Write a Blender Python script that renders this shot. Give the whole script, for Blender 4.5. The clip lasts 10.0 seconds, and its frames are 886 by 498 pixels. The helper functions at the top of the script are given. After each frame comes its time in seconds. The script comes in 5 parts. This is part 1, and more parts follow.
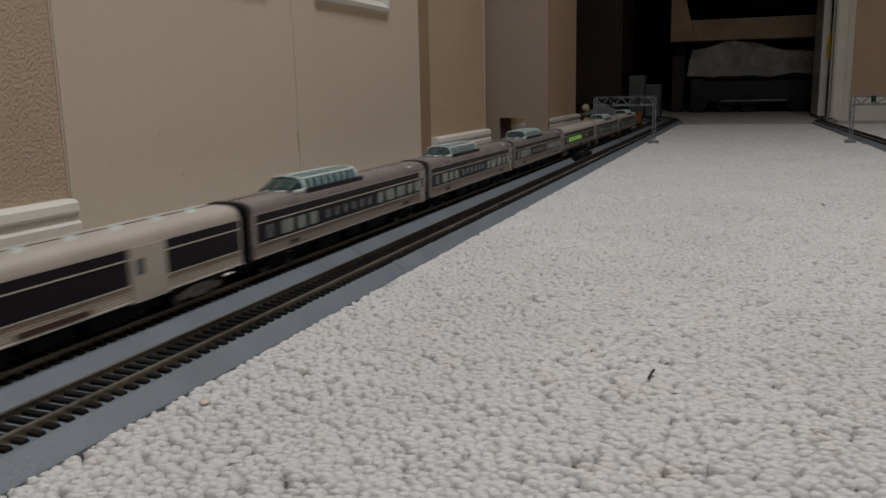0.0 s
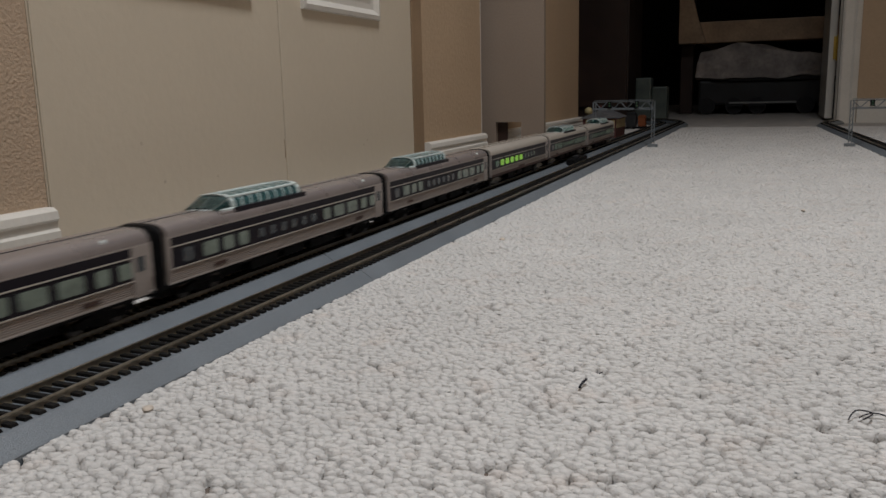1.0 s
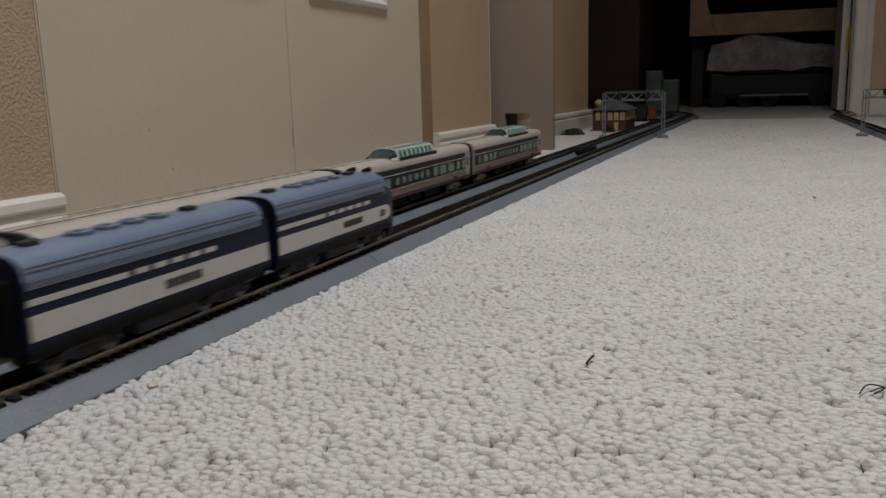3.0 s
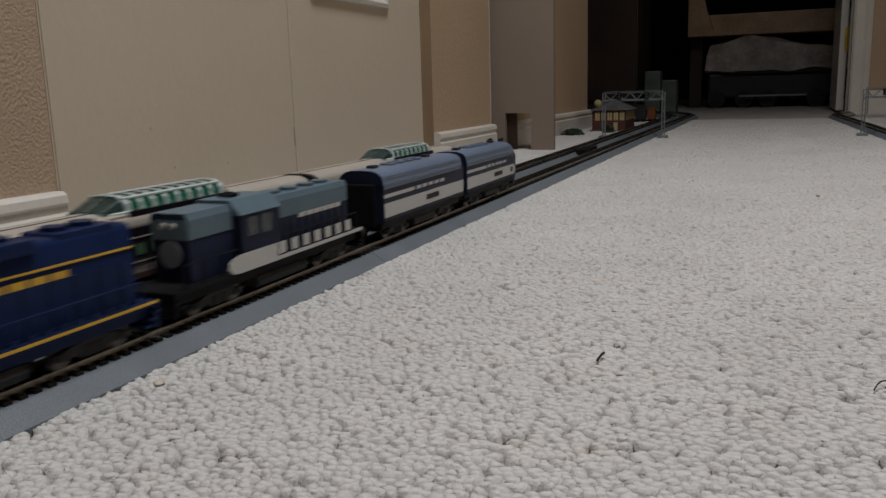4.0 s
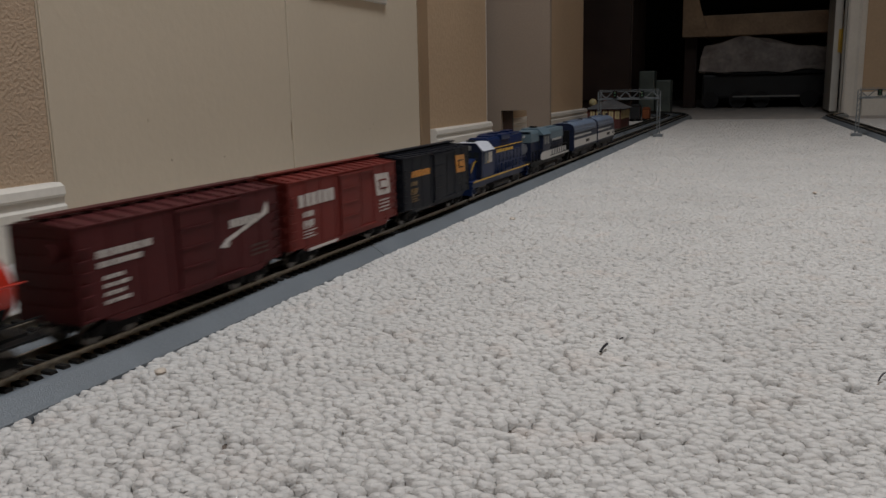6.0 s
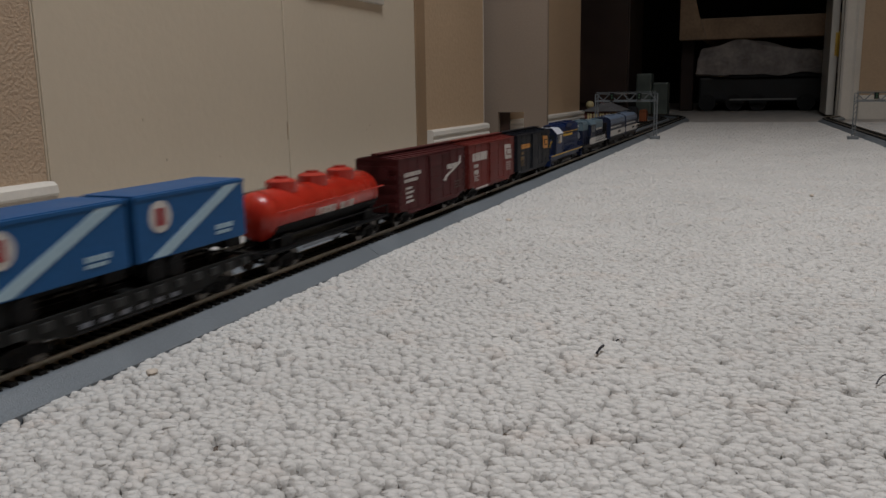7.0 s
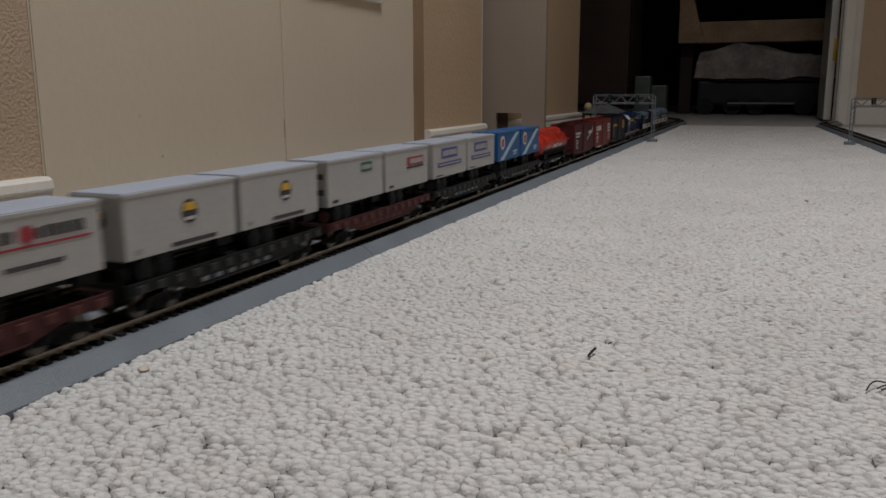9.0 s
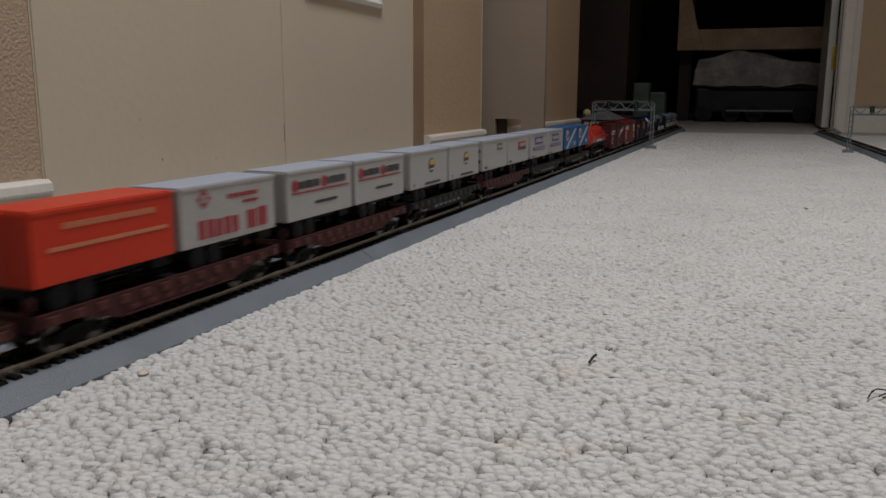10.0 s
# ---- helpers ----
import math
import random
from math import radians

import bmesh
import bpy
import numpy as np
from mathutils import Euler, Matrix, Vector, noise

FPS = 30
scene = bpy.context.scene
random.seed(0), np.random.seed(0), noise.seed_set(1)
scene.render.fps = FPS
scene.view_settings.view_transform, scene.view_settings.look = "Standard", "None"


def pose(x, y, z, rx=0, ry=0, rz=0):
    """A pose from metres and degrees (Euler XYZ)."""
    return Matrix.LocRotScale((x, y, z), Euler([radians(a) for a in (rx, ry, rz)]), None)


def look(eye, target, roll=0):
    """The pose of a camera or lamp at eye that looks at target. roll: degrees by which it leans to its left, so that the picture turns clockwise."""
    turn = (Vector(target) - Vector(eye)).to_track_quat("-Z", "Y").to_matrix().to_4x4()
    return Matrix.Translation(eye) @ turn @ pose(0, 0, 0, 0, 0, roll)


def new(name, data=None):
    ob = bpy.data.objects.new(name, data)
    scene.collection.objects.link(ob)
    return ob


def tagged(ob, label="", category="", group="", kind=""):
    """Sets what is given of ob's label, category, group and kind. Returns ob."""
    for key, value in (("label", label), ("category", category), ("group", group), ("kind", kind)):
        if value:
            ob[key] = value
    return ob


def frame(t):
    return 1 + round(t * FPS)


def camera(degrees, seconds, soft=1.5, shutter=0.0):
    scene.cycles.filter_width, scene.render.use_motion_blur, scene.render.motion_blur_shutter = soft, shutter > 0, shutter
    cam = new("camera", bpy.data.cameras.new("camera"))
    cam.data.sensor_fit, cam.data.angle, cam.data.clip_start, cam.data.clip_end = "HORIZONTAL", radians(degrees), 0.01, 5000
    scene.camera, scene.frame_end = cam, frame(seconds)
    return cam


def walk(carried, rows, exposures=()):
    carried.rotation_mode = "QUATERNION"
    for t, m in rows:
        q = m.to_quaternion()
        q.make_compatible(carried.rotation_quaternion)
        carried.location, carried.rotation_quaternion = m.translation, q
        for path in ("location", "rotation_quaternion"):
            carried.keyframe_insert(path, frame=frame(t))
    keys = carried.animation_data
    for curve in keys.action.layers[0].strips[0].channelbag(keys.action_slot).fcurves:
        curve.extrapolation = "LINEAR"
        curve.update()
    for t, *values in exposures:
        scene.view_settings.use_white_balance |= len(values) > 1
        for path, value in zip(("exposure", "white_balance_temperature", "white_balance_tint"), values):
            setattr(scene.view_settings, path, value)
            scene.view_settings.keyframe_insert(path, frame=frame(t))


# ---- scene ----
cam = camera(57.0, 10.0, 1.5, 0.5)
PATH = [
    (0, (0.2126, 0.0056, 0.1203), (-0.4795, 1.8431, -0.2603), -1.23),
    (0.5, (0.2359, 0.0084, 0.1261), (-0.4708, 1.8410, -0.2513), -1.19),
    (1, (0.2473, 0.0081, 0.1265), (-0.4784, 1.8332, -0.2509), -1.37),
    (1.5, (0.2501, 0.0087, 0.1221), (-0.4895, 1.8269, -0.2617), -1.42),
    (2, (0.2518, 0.0089, 0.1212), (-0.4927, 1.8246, -0.2647), -1.53),
    (2.5, (0.2509, 0.0094, 0.1193), (-0.4990, 1.8227, -0.2669), -1.65),
    (4, (0.2432, 0.0105, 0.1147), (-0.5008, 1.8272, -0.2678), -1.71),
    (4.5, (0.2415, 0.0097, 0.1143), (-0.4999, 1.8273, -0.2685), -1.65),
    (5, (0.2409, 0.0096, 0.1134), (-0.4976, 1.8280, -0.2713), -1.54),
    (5.5, (0.2395, 0.0086, 0.1119), (-0.4920, 1.8295, -0.2743), -1.38),
    (7, (0.2381, 0.0120, 0.1094), (-0.4818, 1.8388, -0.2709), -1.00),
    (7.5, (0.2403, 0.0128, 0.1131), (-0.4754, 1.8413, -0.2668), -0.77),
    (8, (0.2391, 0.0113, 0.1117), (-0.4757, 1.8410, -0.2643), -0.59),
    (8.5, (0.2394, 0.0128, 0.1098), (-0.4746, 1.8420, -0.2697), -0.46),
    (9, (0.2394, 0.0124, 0.1100), (-0.4730, 1.8419, -0.2716), -0.20),
    (9.5, (0.2391, 0.0118, 0.1096), (-0.4739, 1.8416, -0.2693), -0.03),
    (10, (0.2379, 0.0125, 0.1098), (-0.4704, 1.8462, -0.2589), 0.17),
]
walk(cam, [(t, look(eye, target, roll)) for t, eye, target, roll in PATH],
     exposures=((0, -0.08), (1, 0.0), (2, 0.08), (2.7, 0.05), (3.8, -0.12), (8.5, -0.10), (10, -0.04)))
# where each train stands along the track, time by time
FREIGHT_ROWS = [(0, -1.2817), (1, -1.0048), (2, -0.7206), (3, -0.4303), (4, -0.1359), (5, 0.1616), (6, 0.4672), (7, 0.7737), (8, 1.0791), (9, 1.3824), (10, 1.6866)]
PASSENGER_ROWS = [(0, 1.5725), (1, 1.2349), (2, 0.8984), (3, 0.5628), (4, 0.226), (5, -0.11), (6, -0.4451), (7, -0.7794), (8, -1.1129), (9, -1.4457), (10, -1.7778)]
LAMP_W = 26.3

# ---- light ----
world = bpy.data.worlds.new("world")
scene.world = world
world.use_nodes = True
world.node_tree.nodes["Background"].inputs[0].default_value = (0.02, 0.022, 0.026, 1)
world.node_tree.nodes["Background"].inputs[1].default_value = 0.3


def area_lamp(name, eye, target, w, h, watts, col, spread=180):
    d = bpy.data.lights.new(name, "AREA")
    d.shape, d.size, d.size_y, d.energy, d.color, d.spread = "RECTANGLE", w, h, watts, col, radians(spread)
    ob = new(name, d)
    ob.matrix_world = look(eye, target)
    return ob


# the hall's recessed ceiling light
area_lamp("hall_light", (0.48, 0.34, 2.32), (0.48, 0.35, 0.0), 0.55, 0.55, LAMP_W, (0.925, 0.955, 1.0), 138)


# ---- materials ----
def mat(name, col, rough=0.5, metal=0.0, var=0.12, scale=40.0, bump=0.0, bscale=400.0, fine=0.06, glow=0.0, spec=0.5, island=0.0, piece=0.0, tint=0.0):
    m = bpy.data.materials.new(name)
    m.use_nodes = True
    nt = m.node_tree
    nd, ln = nt.nodes, nt.links
    b = nd["Principled BSDF"]
    tc = nd.new("ShaderNodeTexCoord")
    n1, n2 = nd.new("ShaderNodeTexNoise"), nd.new("ShaderNodeTexNoise")
    n1.inputs["Scale"].default_value, n1.inputs["Detail"].default_value = scale, 4
    n2.inputs["Scale"].default_value, n2.inputs["Detail"].default_value = bscale, 3
    for n in (n1, n2):
        ln.new(tc.outputs["Object"], n.inputs["Vector"])

    def ranged(sock, lo, hi):
        r = nd.new("ShaderNodeMapRange")
        r.inputs["From Min"].default_value, r.inputs["From Max"].default_value = 0.3, 0.7
        r.inputs["To Min"].default_value, r.inputs["To Max"].default_value = lo, hi
        ln.new(sock, r.inputs["Value"])
        return r.outputs["Result"]

    def times(a, c):
        k = nd.new("ShaderNodeMath")
        k.operation = "MULTIPLY"
        ln.new(a, k.inputs[0])
        ln.new(c, k.inputs[1])
        return k.outputs[0]

    f = times(ranged(n1.outputs["Fac"], 1 - var, 1 + var), ranged(n2.outputs["Fac"], 1 - fine, 1 + fine))
    if island:
        g = nd.new("ShaderNodeNewGeometry")
        r = nd.new("ShaderNodeMapRange")
        r.inputs["To Min"].default_value, r.inputs["To Max"].default_value = 1 - island, 1 + island * 0.5
        ln.new(g.outputs["Random Per Island"], r.inputs["Value"])
        f = times(f, r.outputs["Result"])
    if piece:
        g = nd.new("ShaderNodeObjectInfo")
        r = nd.new("ShaderNodeMapRange")
        r.inputs["To Min"].default_value, r.inputs["To Max"].default_value = 1 - piece, 1 + piece
        ln.new(g.outputs["Random"], r.inputs["Value"])
        f = times(f, r.outputs["Result"])
    v = nd.new("ShaderNodeVectorMath")
    v.operation = "SCALE"
    v.inputs[0].default_value = col
    ln.new(f, v.inputs["Scale"])
    if tint:
        n3 = nd.new("ShaderNodeTexNoise")
        n3.inputs["Scale"].default_value, n3.inputs["Detail"].default_value = 38, 3
        ln.new(tc.outputs["Object"], n3.inputs["Vector"])
        mx = nd.new("ShaderNodeMix")
        mx.data_type, mx.blend_type = "RGBA", "MULTIPLY"
        mx.inputs[7].default_value = (1.0, 0.86, 0.78, 1)
        r3 = nd.new("ShaderNodeMapRange")
        r3.inputs["From Min"].default_value, r3.inputs["From Max"].default_value, r3.inputs["To Max"].default_value = 0.56, 0.78, tint
        ln.new(n3.outputs["Fac"], r3.inputs["Value"])
        ln.new(r3.outputs["Result"], mx.inputs[0])
        ln.new(v.outputs[0], mx.inputs[6])
        ln.new(mx.outputs[2], b.inputs["Base Color"])
    else:
        ln.new(v.outputs[0], b.inputs["Base Color"])
    ln.new(ranged(n1.outputs["Fac"], max(0.02, rough * 0.85), min(1, rough * 1.15)), b.inputs["Roughness"])
    b.inputs["Metallic"].default_value = metal
    b.inputs["Specular IOR Level"].default_value = spec
    if bump:
        bp = nd.new("ShaderNodeBump")
        bp.inputs["Strength"].default_value, bp.inputs["Distance"].default_value = 1.0, bump
        ln.new(n2.outputs["Fac"], bp.inputs["Height"])
        ln.new(bp.outputs[0], b.inputs["Normal"])
    if glow:
        b.inputs["Emission Color"].default_value = (*col, 1)
        b.inputs["Emission Strength"].default_value = glow
    return m


M_CARPET = mat("carpet_loops", (0.575, 0.555, 0.53), 0.95, var=0.05, scale=9, bump=0.0004, bscale=1300, fine=0.03, spec=0.1, island=0.03, tint=0.42)
M_BACKING = mat("carpet_backing", (0.46, 0.43, 0.40), 0.95, var=0.10, scale=14, bump=0.004, bscale=170, fine=0.16, spec=0.1, tint=0.3)
# dark brown that paints the shade down in the gaps of the pile
M_PILESHADE = mat("pile_gap_shade", (0.12, 0.095, 0.078), 0.95, var=0.15, scale=60, fine=0.15, spec=0.1)
M_WALL = mat("tan_wall_paint", (0.46, 0.345, 0.245), 0.75, var=0.05, scale=5, bump=0.0010, bscale=400, fine=0.05, spec=0.3)
M_WALLS = mat("smooth_tan_paint", (0.435, 0.315, 0.205), 0.7, var=0.05, scale=5, bump=0.0008, bscale=150, fine=0.04, spec=0.3)
M_PANEL = mat("grey_brown_panel", (0.235, 0.182, 0.140), 0.6, var=0.06, scale=6, bump=0.0003, bscale=300, fine=0.04)
M_DOOR = mat("cream_door_paint", (0.58, 0.50, 0.39), 0.42, var=0.025, scale=5, bump=0.0003, bscale=120, fine=0.012)
M_JAMB = mat("brown_jamb_paint", (0.27, 0.18, 0.105), 0.6, var=0.10, scale=15, fine=0.06)
M_TRIM = mat("white_trim_paint", (0.64, 0.605, 0.545), 0.35, var=0.05, scale=12, bump=0.0002, bscale=200, fine=0.04)
M_CEIL = mat("white_ceiling_paint", (0.75, 0.73, 0.70), 0.9, var=0.04, scale=5, bump=0.003, bscale=120)
# dark wood; on the gap's backing it stands in for shade
M_DARKWOOD_SHADE = mat("dark_wood_and_shade", (0.035, 0.017, 0.011), 0.5, var=0.25, scale=8, fine=0.12)
# near-black: the room's lack of light is put into this colour
M_UNLITWALL = mat("unlit_room_dark", (0.05, 0.052, 0.05), 0.8, var=0.15, scale=4, fine=0.06)
M_PINE = mat("pine_board", (0.46, 0.31, 0.19), 0.5, var=0.20, scale=9, bump=0.0006, bscale=90, fine=0.12)
M_CLOTH = mat("grey_bedding", (0.36, 0.315, 0.29), 0.95, var=0.28, scale=16, bump=0.004, bscale=60, fine=0.15)
M_CASE = mat("black_case", (0.018, 0.019, 0.021), 0.45, var=0.2, scale=15)
M_SCUFF = mat("pale_scuff", (0.49, 0.42, 0.32), 0.5, var=0.2, scale=300)
M_HINGE = mat("brass_hinge", (0.70, 0.48, 0.10), 0.35, metal=0.7, var=0.1)
M_BED = mat("grey_roadbed", (0.145, 0.162, 0.178), 0.42, var=0.06, scale=30, bump=0.0003, bscale=1500, fine=0.14)
M_TIE = mat("black_tie", (0.009, 0.0085, 0.008), 0.65, var=0.2, scale=120, bump=0.0002, bscale=1500, fine=0.15, piece=0.35, spec=0.10)
M_RAIL = mat("brown_brass_rail", (0.33, 0.29, 0.23), 0.32, metal=0.85, var=0.25, scale=25, fine=0.12)
M_SILVER = mat("silver_car_side", (0.315, 0.275, 0.250), 0.36, metal=0.35, var=0.06, scale=25, fine=0.05)
M_SILVROOF = mat("silver_car_roof", (0.26, 0.226, 0.215), 0.27, metal=0.35, var=0.08, scale=20, fine=0.05)
M_PALE = mat("pale_silver", (0.44, 0.398, 0.345), 0.40, metal=0.2, var=0.06, scale=25, fine=0.05)
M_BAND = mat("black_window_band", (0.013, 0.0105, 0.0145), 0.4, var=0.15, spec=0.10)
M_BLACK = mat("black_plastic", (0.008, 0.008, 0.0085), 0.55, var=0.2, scale=80, fine=0.1, spec=0.10)
M_GREY = mat("dark_grey_plastic", (0.036, 0.036, 0.037), 0.55, var=0.2, scale=80, fine=0.1, spec=0.10)
M_WHEEL = mat("dark_steel_wheel", (0.11, 0.10, 0.09), 0.4, metal=0.8, var=0.2, scale=90)
M_PANE = mat("pale_green_window", (0.15, 0.185, 0.15), 0.2, var=0.30, scale=60, fine=0.1)
M_PANED = mat("dark_window", (0.026, 0.032, 0.036), 0.2, var=0.3, scale=60, fine=0.1)
M_LIME = mat("lit_green_window", (0.28, 0.62, 0.06), 0.3, var=0.3, scale=200, glow=0.26)
M_LIMEDIM = mat("dim_green_window", (0.06, 0.12, 0.07), 0.25, var=0.4, scale=200, glow=0.05)
M_PLATE = mat("red_brown_plate", (0.052, 0.026, 0.02), 0.5)
M_DOMEFRAME = mat("white_dome_frame", (0.55, 0.62, 0.60), 0.22, var=0.05)
M_FROOF = mat("steel_blue_roof", (0.130, 0.170, 0.240), 0.38, var=0.08, scale=30)
M_NAVY = mat("navy_paint", (0.012, 0.016, 0.035), 0.4, var=0.15, scale=40, spec=0.10)
M_FWHITE = mat("off_white_paint", (0.44, 0.43, 0.41), 0.42, var=0.06, scale=40)
M_FGREY = mat("grey_louvre_paint", (0.155, 0.165, 0.19), 0.45, var=0.08, scale=60, spec=0.10)
M_GPROOF = mat("grey_green_paint", (0.105, 0.15, 0.18), 0.4, var=0.10, scale=40, spec=0.10)
M_BLUE = mat("royal_blue_paint", (0.008, 0.018, 0.062), 0.36, var=0.10, scale=40, spec=0.10)
M_YELLOW = mat("yellow_paint", (0.56, 0.33, 0.02), 0.45, var=0.1, scale=60)
M_GOLD = mat("orange_gold_paint", (0.50, 0.20, 0.015), 0.45, var=0.12, scale=60)
M_DIMGOLD = mat("worn_gold_paint", (0.17, 0.10, 0.03), 0.5, var=0.2, scale=200)
M_CABROOF = mat("pale_cab_roof", (0.58, 0.60, 0.66), 0.35, var=0.05)
M_LGREY = mat("light_grey_plastic", (0.24, 0.24, 0.23), 0.5, var=0.15, scale=80)
M_BOXBLACK = mat("charcoal_boxcar", (0.011, 0.0125, 0.0175), 0.5, var=0.12, scale=40, spec=0.10)
M_BOXRED = mat("oxide_red_boxcar", (0.135, 0.024, 0.020), 0.45, var=0.10, scale=40, spec=0.10)
M_BOXMAROON = mat("maroon_boxcar", (0.066, 0.015, 0.016), 0.5, var=0.12, scale=40, spec=0.10)
M_WHITELET = mat("white_lettering", (0.50, 0.475, 0.45), 0.5, var=0.06)
M_TANK = mat("bright_red_tank", (0.37, 0.022, 0.011), 0.26, var=0.06, scale=30)
M_FLATBROWN = mat("red_brown_flat", (0.052, 0.020, 0.019), 0.55, var=0.15, scale=50, spec=0.10)
M_FLATBLACK = mat("black_flat", (0.013, 0.0135, 0.0135), 0.55, var=0.2, scale=50, spec=0.10)
M_POCKET = mat("pocket_red", (0.092, 0.036, 0.033), 0.5, var=0.1, spec=0.10)
M_POCKETB = mat("pocket_grey", (0.040, 0.041, 0.041), 0.5, var=0.1, spec=0.10)
M_TRWHITE = mat("silver_white_trailer", (0.345, 0.34, 0.33), 0.38, metal=0.1, var=0.05, scale=30)
M_TRROOF = mat("pale_lilac_roof", (0.33, 0.37, 0.45), 0.35, var=0.06, scale=30)
M_TRBLUE = mat("blue_trailer", (0.014, 0.078, 0.215), 0.42, var=0.06, scale=30, spec=0.15)
M_TRRED = mat("orange_red_trailer", (0.48, 0.034, 0.013), 0.42, var=0.05, scale=30, spec=0.2)
M_SKYLET = mat("pale_blue_lettering", (0.30, 0.43, 0.52), 0.5, var=0.05)
M_BLUELET = mat("blue_lettering", (0.055, 0.062, 0.215), 0.5, var=0.05)
M_REDLET = mat("red_lettering", (0.27, 0.02, 0.03), 0.5, var=0.05)
M_GREENLET = mat("green_lettering", (0.02, 0.11, 0.05), 0.5, var=0.05)
M_DARKLET = mat("dark_lettering", (0.03, 0.027, 0.033), 0.5, var=0.05)
M_FADELET = mat("faded_gold_lettering", (0.46, 0.17, 0.085), 0.5, var=0.05)
M_STATION = mat("brick_red_station", (0.075, 0.018, 0.014), 0.6, var=0.25, scale=60)
M_SROOF = mat("grey_station_roof", (0.10, 0.10, 0.105), 0.6, var=0.2, scale=60)
M_SWIN = mat("cream_station_window", (0.40, 0.33, 0.17), 0.5, var=0.2, scale=60)
M_BUSH = mat("dark_green_foliage", (0.035, 0.055, 0.028), 0.8, var=0.3, scale=150, island=0.4)
M_ORANGE = mat("orange_paint", (0.20, 0.055, 0.015), 0.5, var=0.1)
M_GANTRY = mat("grey_gantry", (0.15, 0.165, 0.175), 0.5, var=0.12, scale=60)
M_HAIR = mat("dark_hair", (0.01, 0.01, 0.015), 0.5)
M_LINT = mat("tan_lint", (0.50, 0.43, 0.36), 0.9, var=0.2, scale=300)
M_FAR = mat("grey_green_plastic", (0.085, 0.105, 0.092), 0.5, var=0.2, scale=20)


def glass(name, col, rough=0.04):
    m = bpy.data.materials.new(name)
    m.use_nodes = True
    b = m.node_tree.nodes["Principled BSDF"]
    b.inputs["Base Color"].default_value = (*col, 1)
    b.inputs["Roughness"].default_value = rough
    b.inputs["Transmission Weight"].default_value = 0.75
    b.inputs["IOR"].default_value = 1.4
    return m


M_NOSE = glass("dark_nose_glass", (0.045, 0.11, 0.105))
M_DOMEG = glass("green_dome_glass", (0.05, 0.40, 0.25))
M_DOME = glass("teal_dome_glass", (0.12, 0.33, 0.34))


# ---- mesh helpers ----
def box(bm, x0, x1, y0, y1, z0, z1, bev=0.0):
    vs = [bm.verts.new((x, y, z)) for x in (x0, x1) for y in (y0, y1) for z in (z0, z1)]
    fs = [bm.faces.new([vs[i] for i in q]) for q in ((0, 1, 3, 2), (4, 6, 7, 5), (0, 4, 5, 1), (2, 3, 7, 6), (0, 2, 6, 4), (1, 5, 7, 3))]
    if bev:
        bmesh.ops.bevel(bm, geom=list({e for f in fs for e in f.edges}), offset=bev, segments=2, affect="EDGES", profile=0.6)
    return bm


def cyl(bm, c, axis, r, length, seg=14, r2=None):
    m = {"x": Matrix.Rotation(radians(90), 4, "Y"), "y": Matrix.Rotation(radians(-90), 4, "X"), "z": Matrix.Identity(4)}[axis]
    bmesh.ops.create_cone(bm, cap_ends=True, segments=seg, radius1=r, radius2=r if r2 is None else r2, depth=length, matrix=Matrix.Translation(c) @ m)
    return bm


def bar(bm, a, b, r, seg=6):
    a, b = Vector(a), Vector(b)
    d = b - a
    m = Matrix.Translation((a + b) / 2) @ d.to_track_quat("Z", "Y").to_matrix().to_4x4()
    bmesh.ops.create_cone(bm, cap_ends=True, segments=seg, radius1=r, radius2=r, depth=d.length, matrix=m)
    return bm


def loft(bm, rings, caps=True):
    rows = [[bm.verts.new(p) for p in ring] for ring in rings]
    n = len(rows[0])
    for a, b in zip(rows, rows[1:]):
        for i in range(n):
            bm.faces.new((a[i], a[(i + 1) % n], b[(i + 1) % n], b[i]))
    if caps:
        bm.faces.new(rows[0][::-1])
        bm.faces.new(rows[-1])
    return bm


def prof(bm, pts, y0, y1):
    """A closed outline of (x, z), drawn out along y."""
    return loft(bm, [[(x, y, z) for x, z in pts] for y in (y0, y1)])


def plate(bm, pts, x0, x1):
    """A closed outline of (y, z), drawn out along x."""
    return loft(bm, [[(x, y, z) for y, z in pts] for x in (x0, x1)])


def part(name, bm, material, parent, label="", smooth=False, kind=""):
    bmesh.ops.recalc_face_normals(bm, faces=bm.faces)
    me = bpy.data.meshes.new(name)
    bm.to_mesh(me)
    bm.free()
    me.materials.append(material)
    if smooth:
        me.polygons.foreach_set("use_smooth", [True] * len(me.polygons))
        me.set_sharp_from_angle(angle=radians(40))
    ob = new(name, me)
    ob.parent = parent
    if label:
        tagged(ob, label)
    if kind:
        tagged(ob, kind=kind)
    return ob


def B():
    return bmesh.new()


def root(name, label, category, group="", m=None):
    ob = new(name)
    ob.empty_display_size = 0.02
    if m is not None:
        ob.matrix_basis = m
    return tagged(ob, label, category, group)


def structure(name, bm, material, label, category, smooth=False):
    ob = part(name, bm, material, None, label, smooth)
    return tagged(ob, label, category, kind="structure")


def arch(w, z0, z1, n=10, flat=0.55):
    """The outline of a roof: a flattened arch of half width w from z0 up to z1."""
    pts = []
    for i in range(n + 1):
        a = math.pi * i / n
        c, s = math.cos(a), math.sin(a)
        pts.append((w * math.copysign(abs(c) ** flat, c), z0 + (z1 - z0) * s ** 0.8))
    return pts


# ---- the place ----
RAIL = 0.0105
WALLX, WALLX2 = -0.2448, -0.2456
NEAR, FAR = -0.025, -0.0795

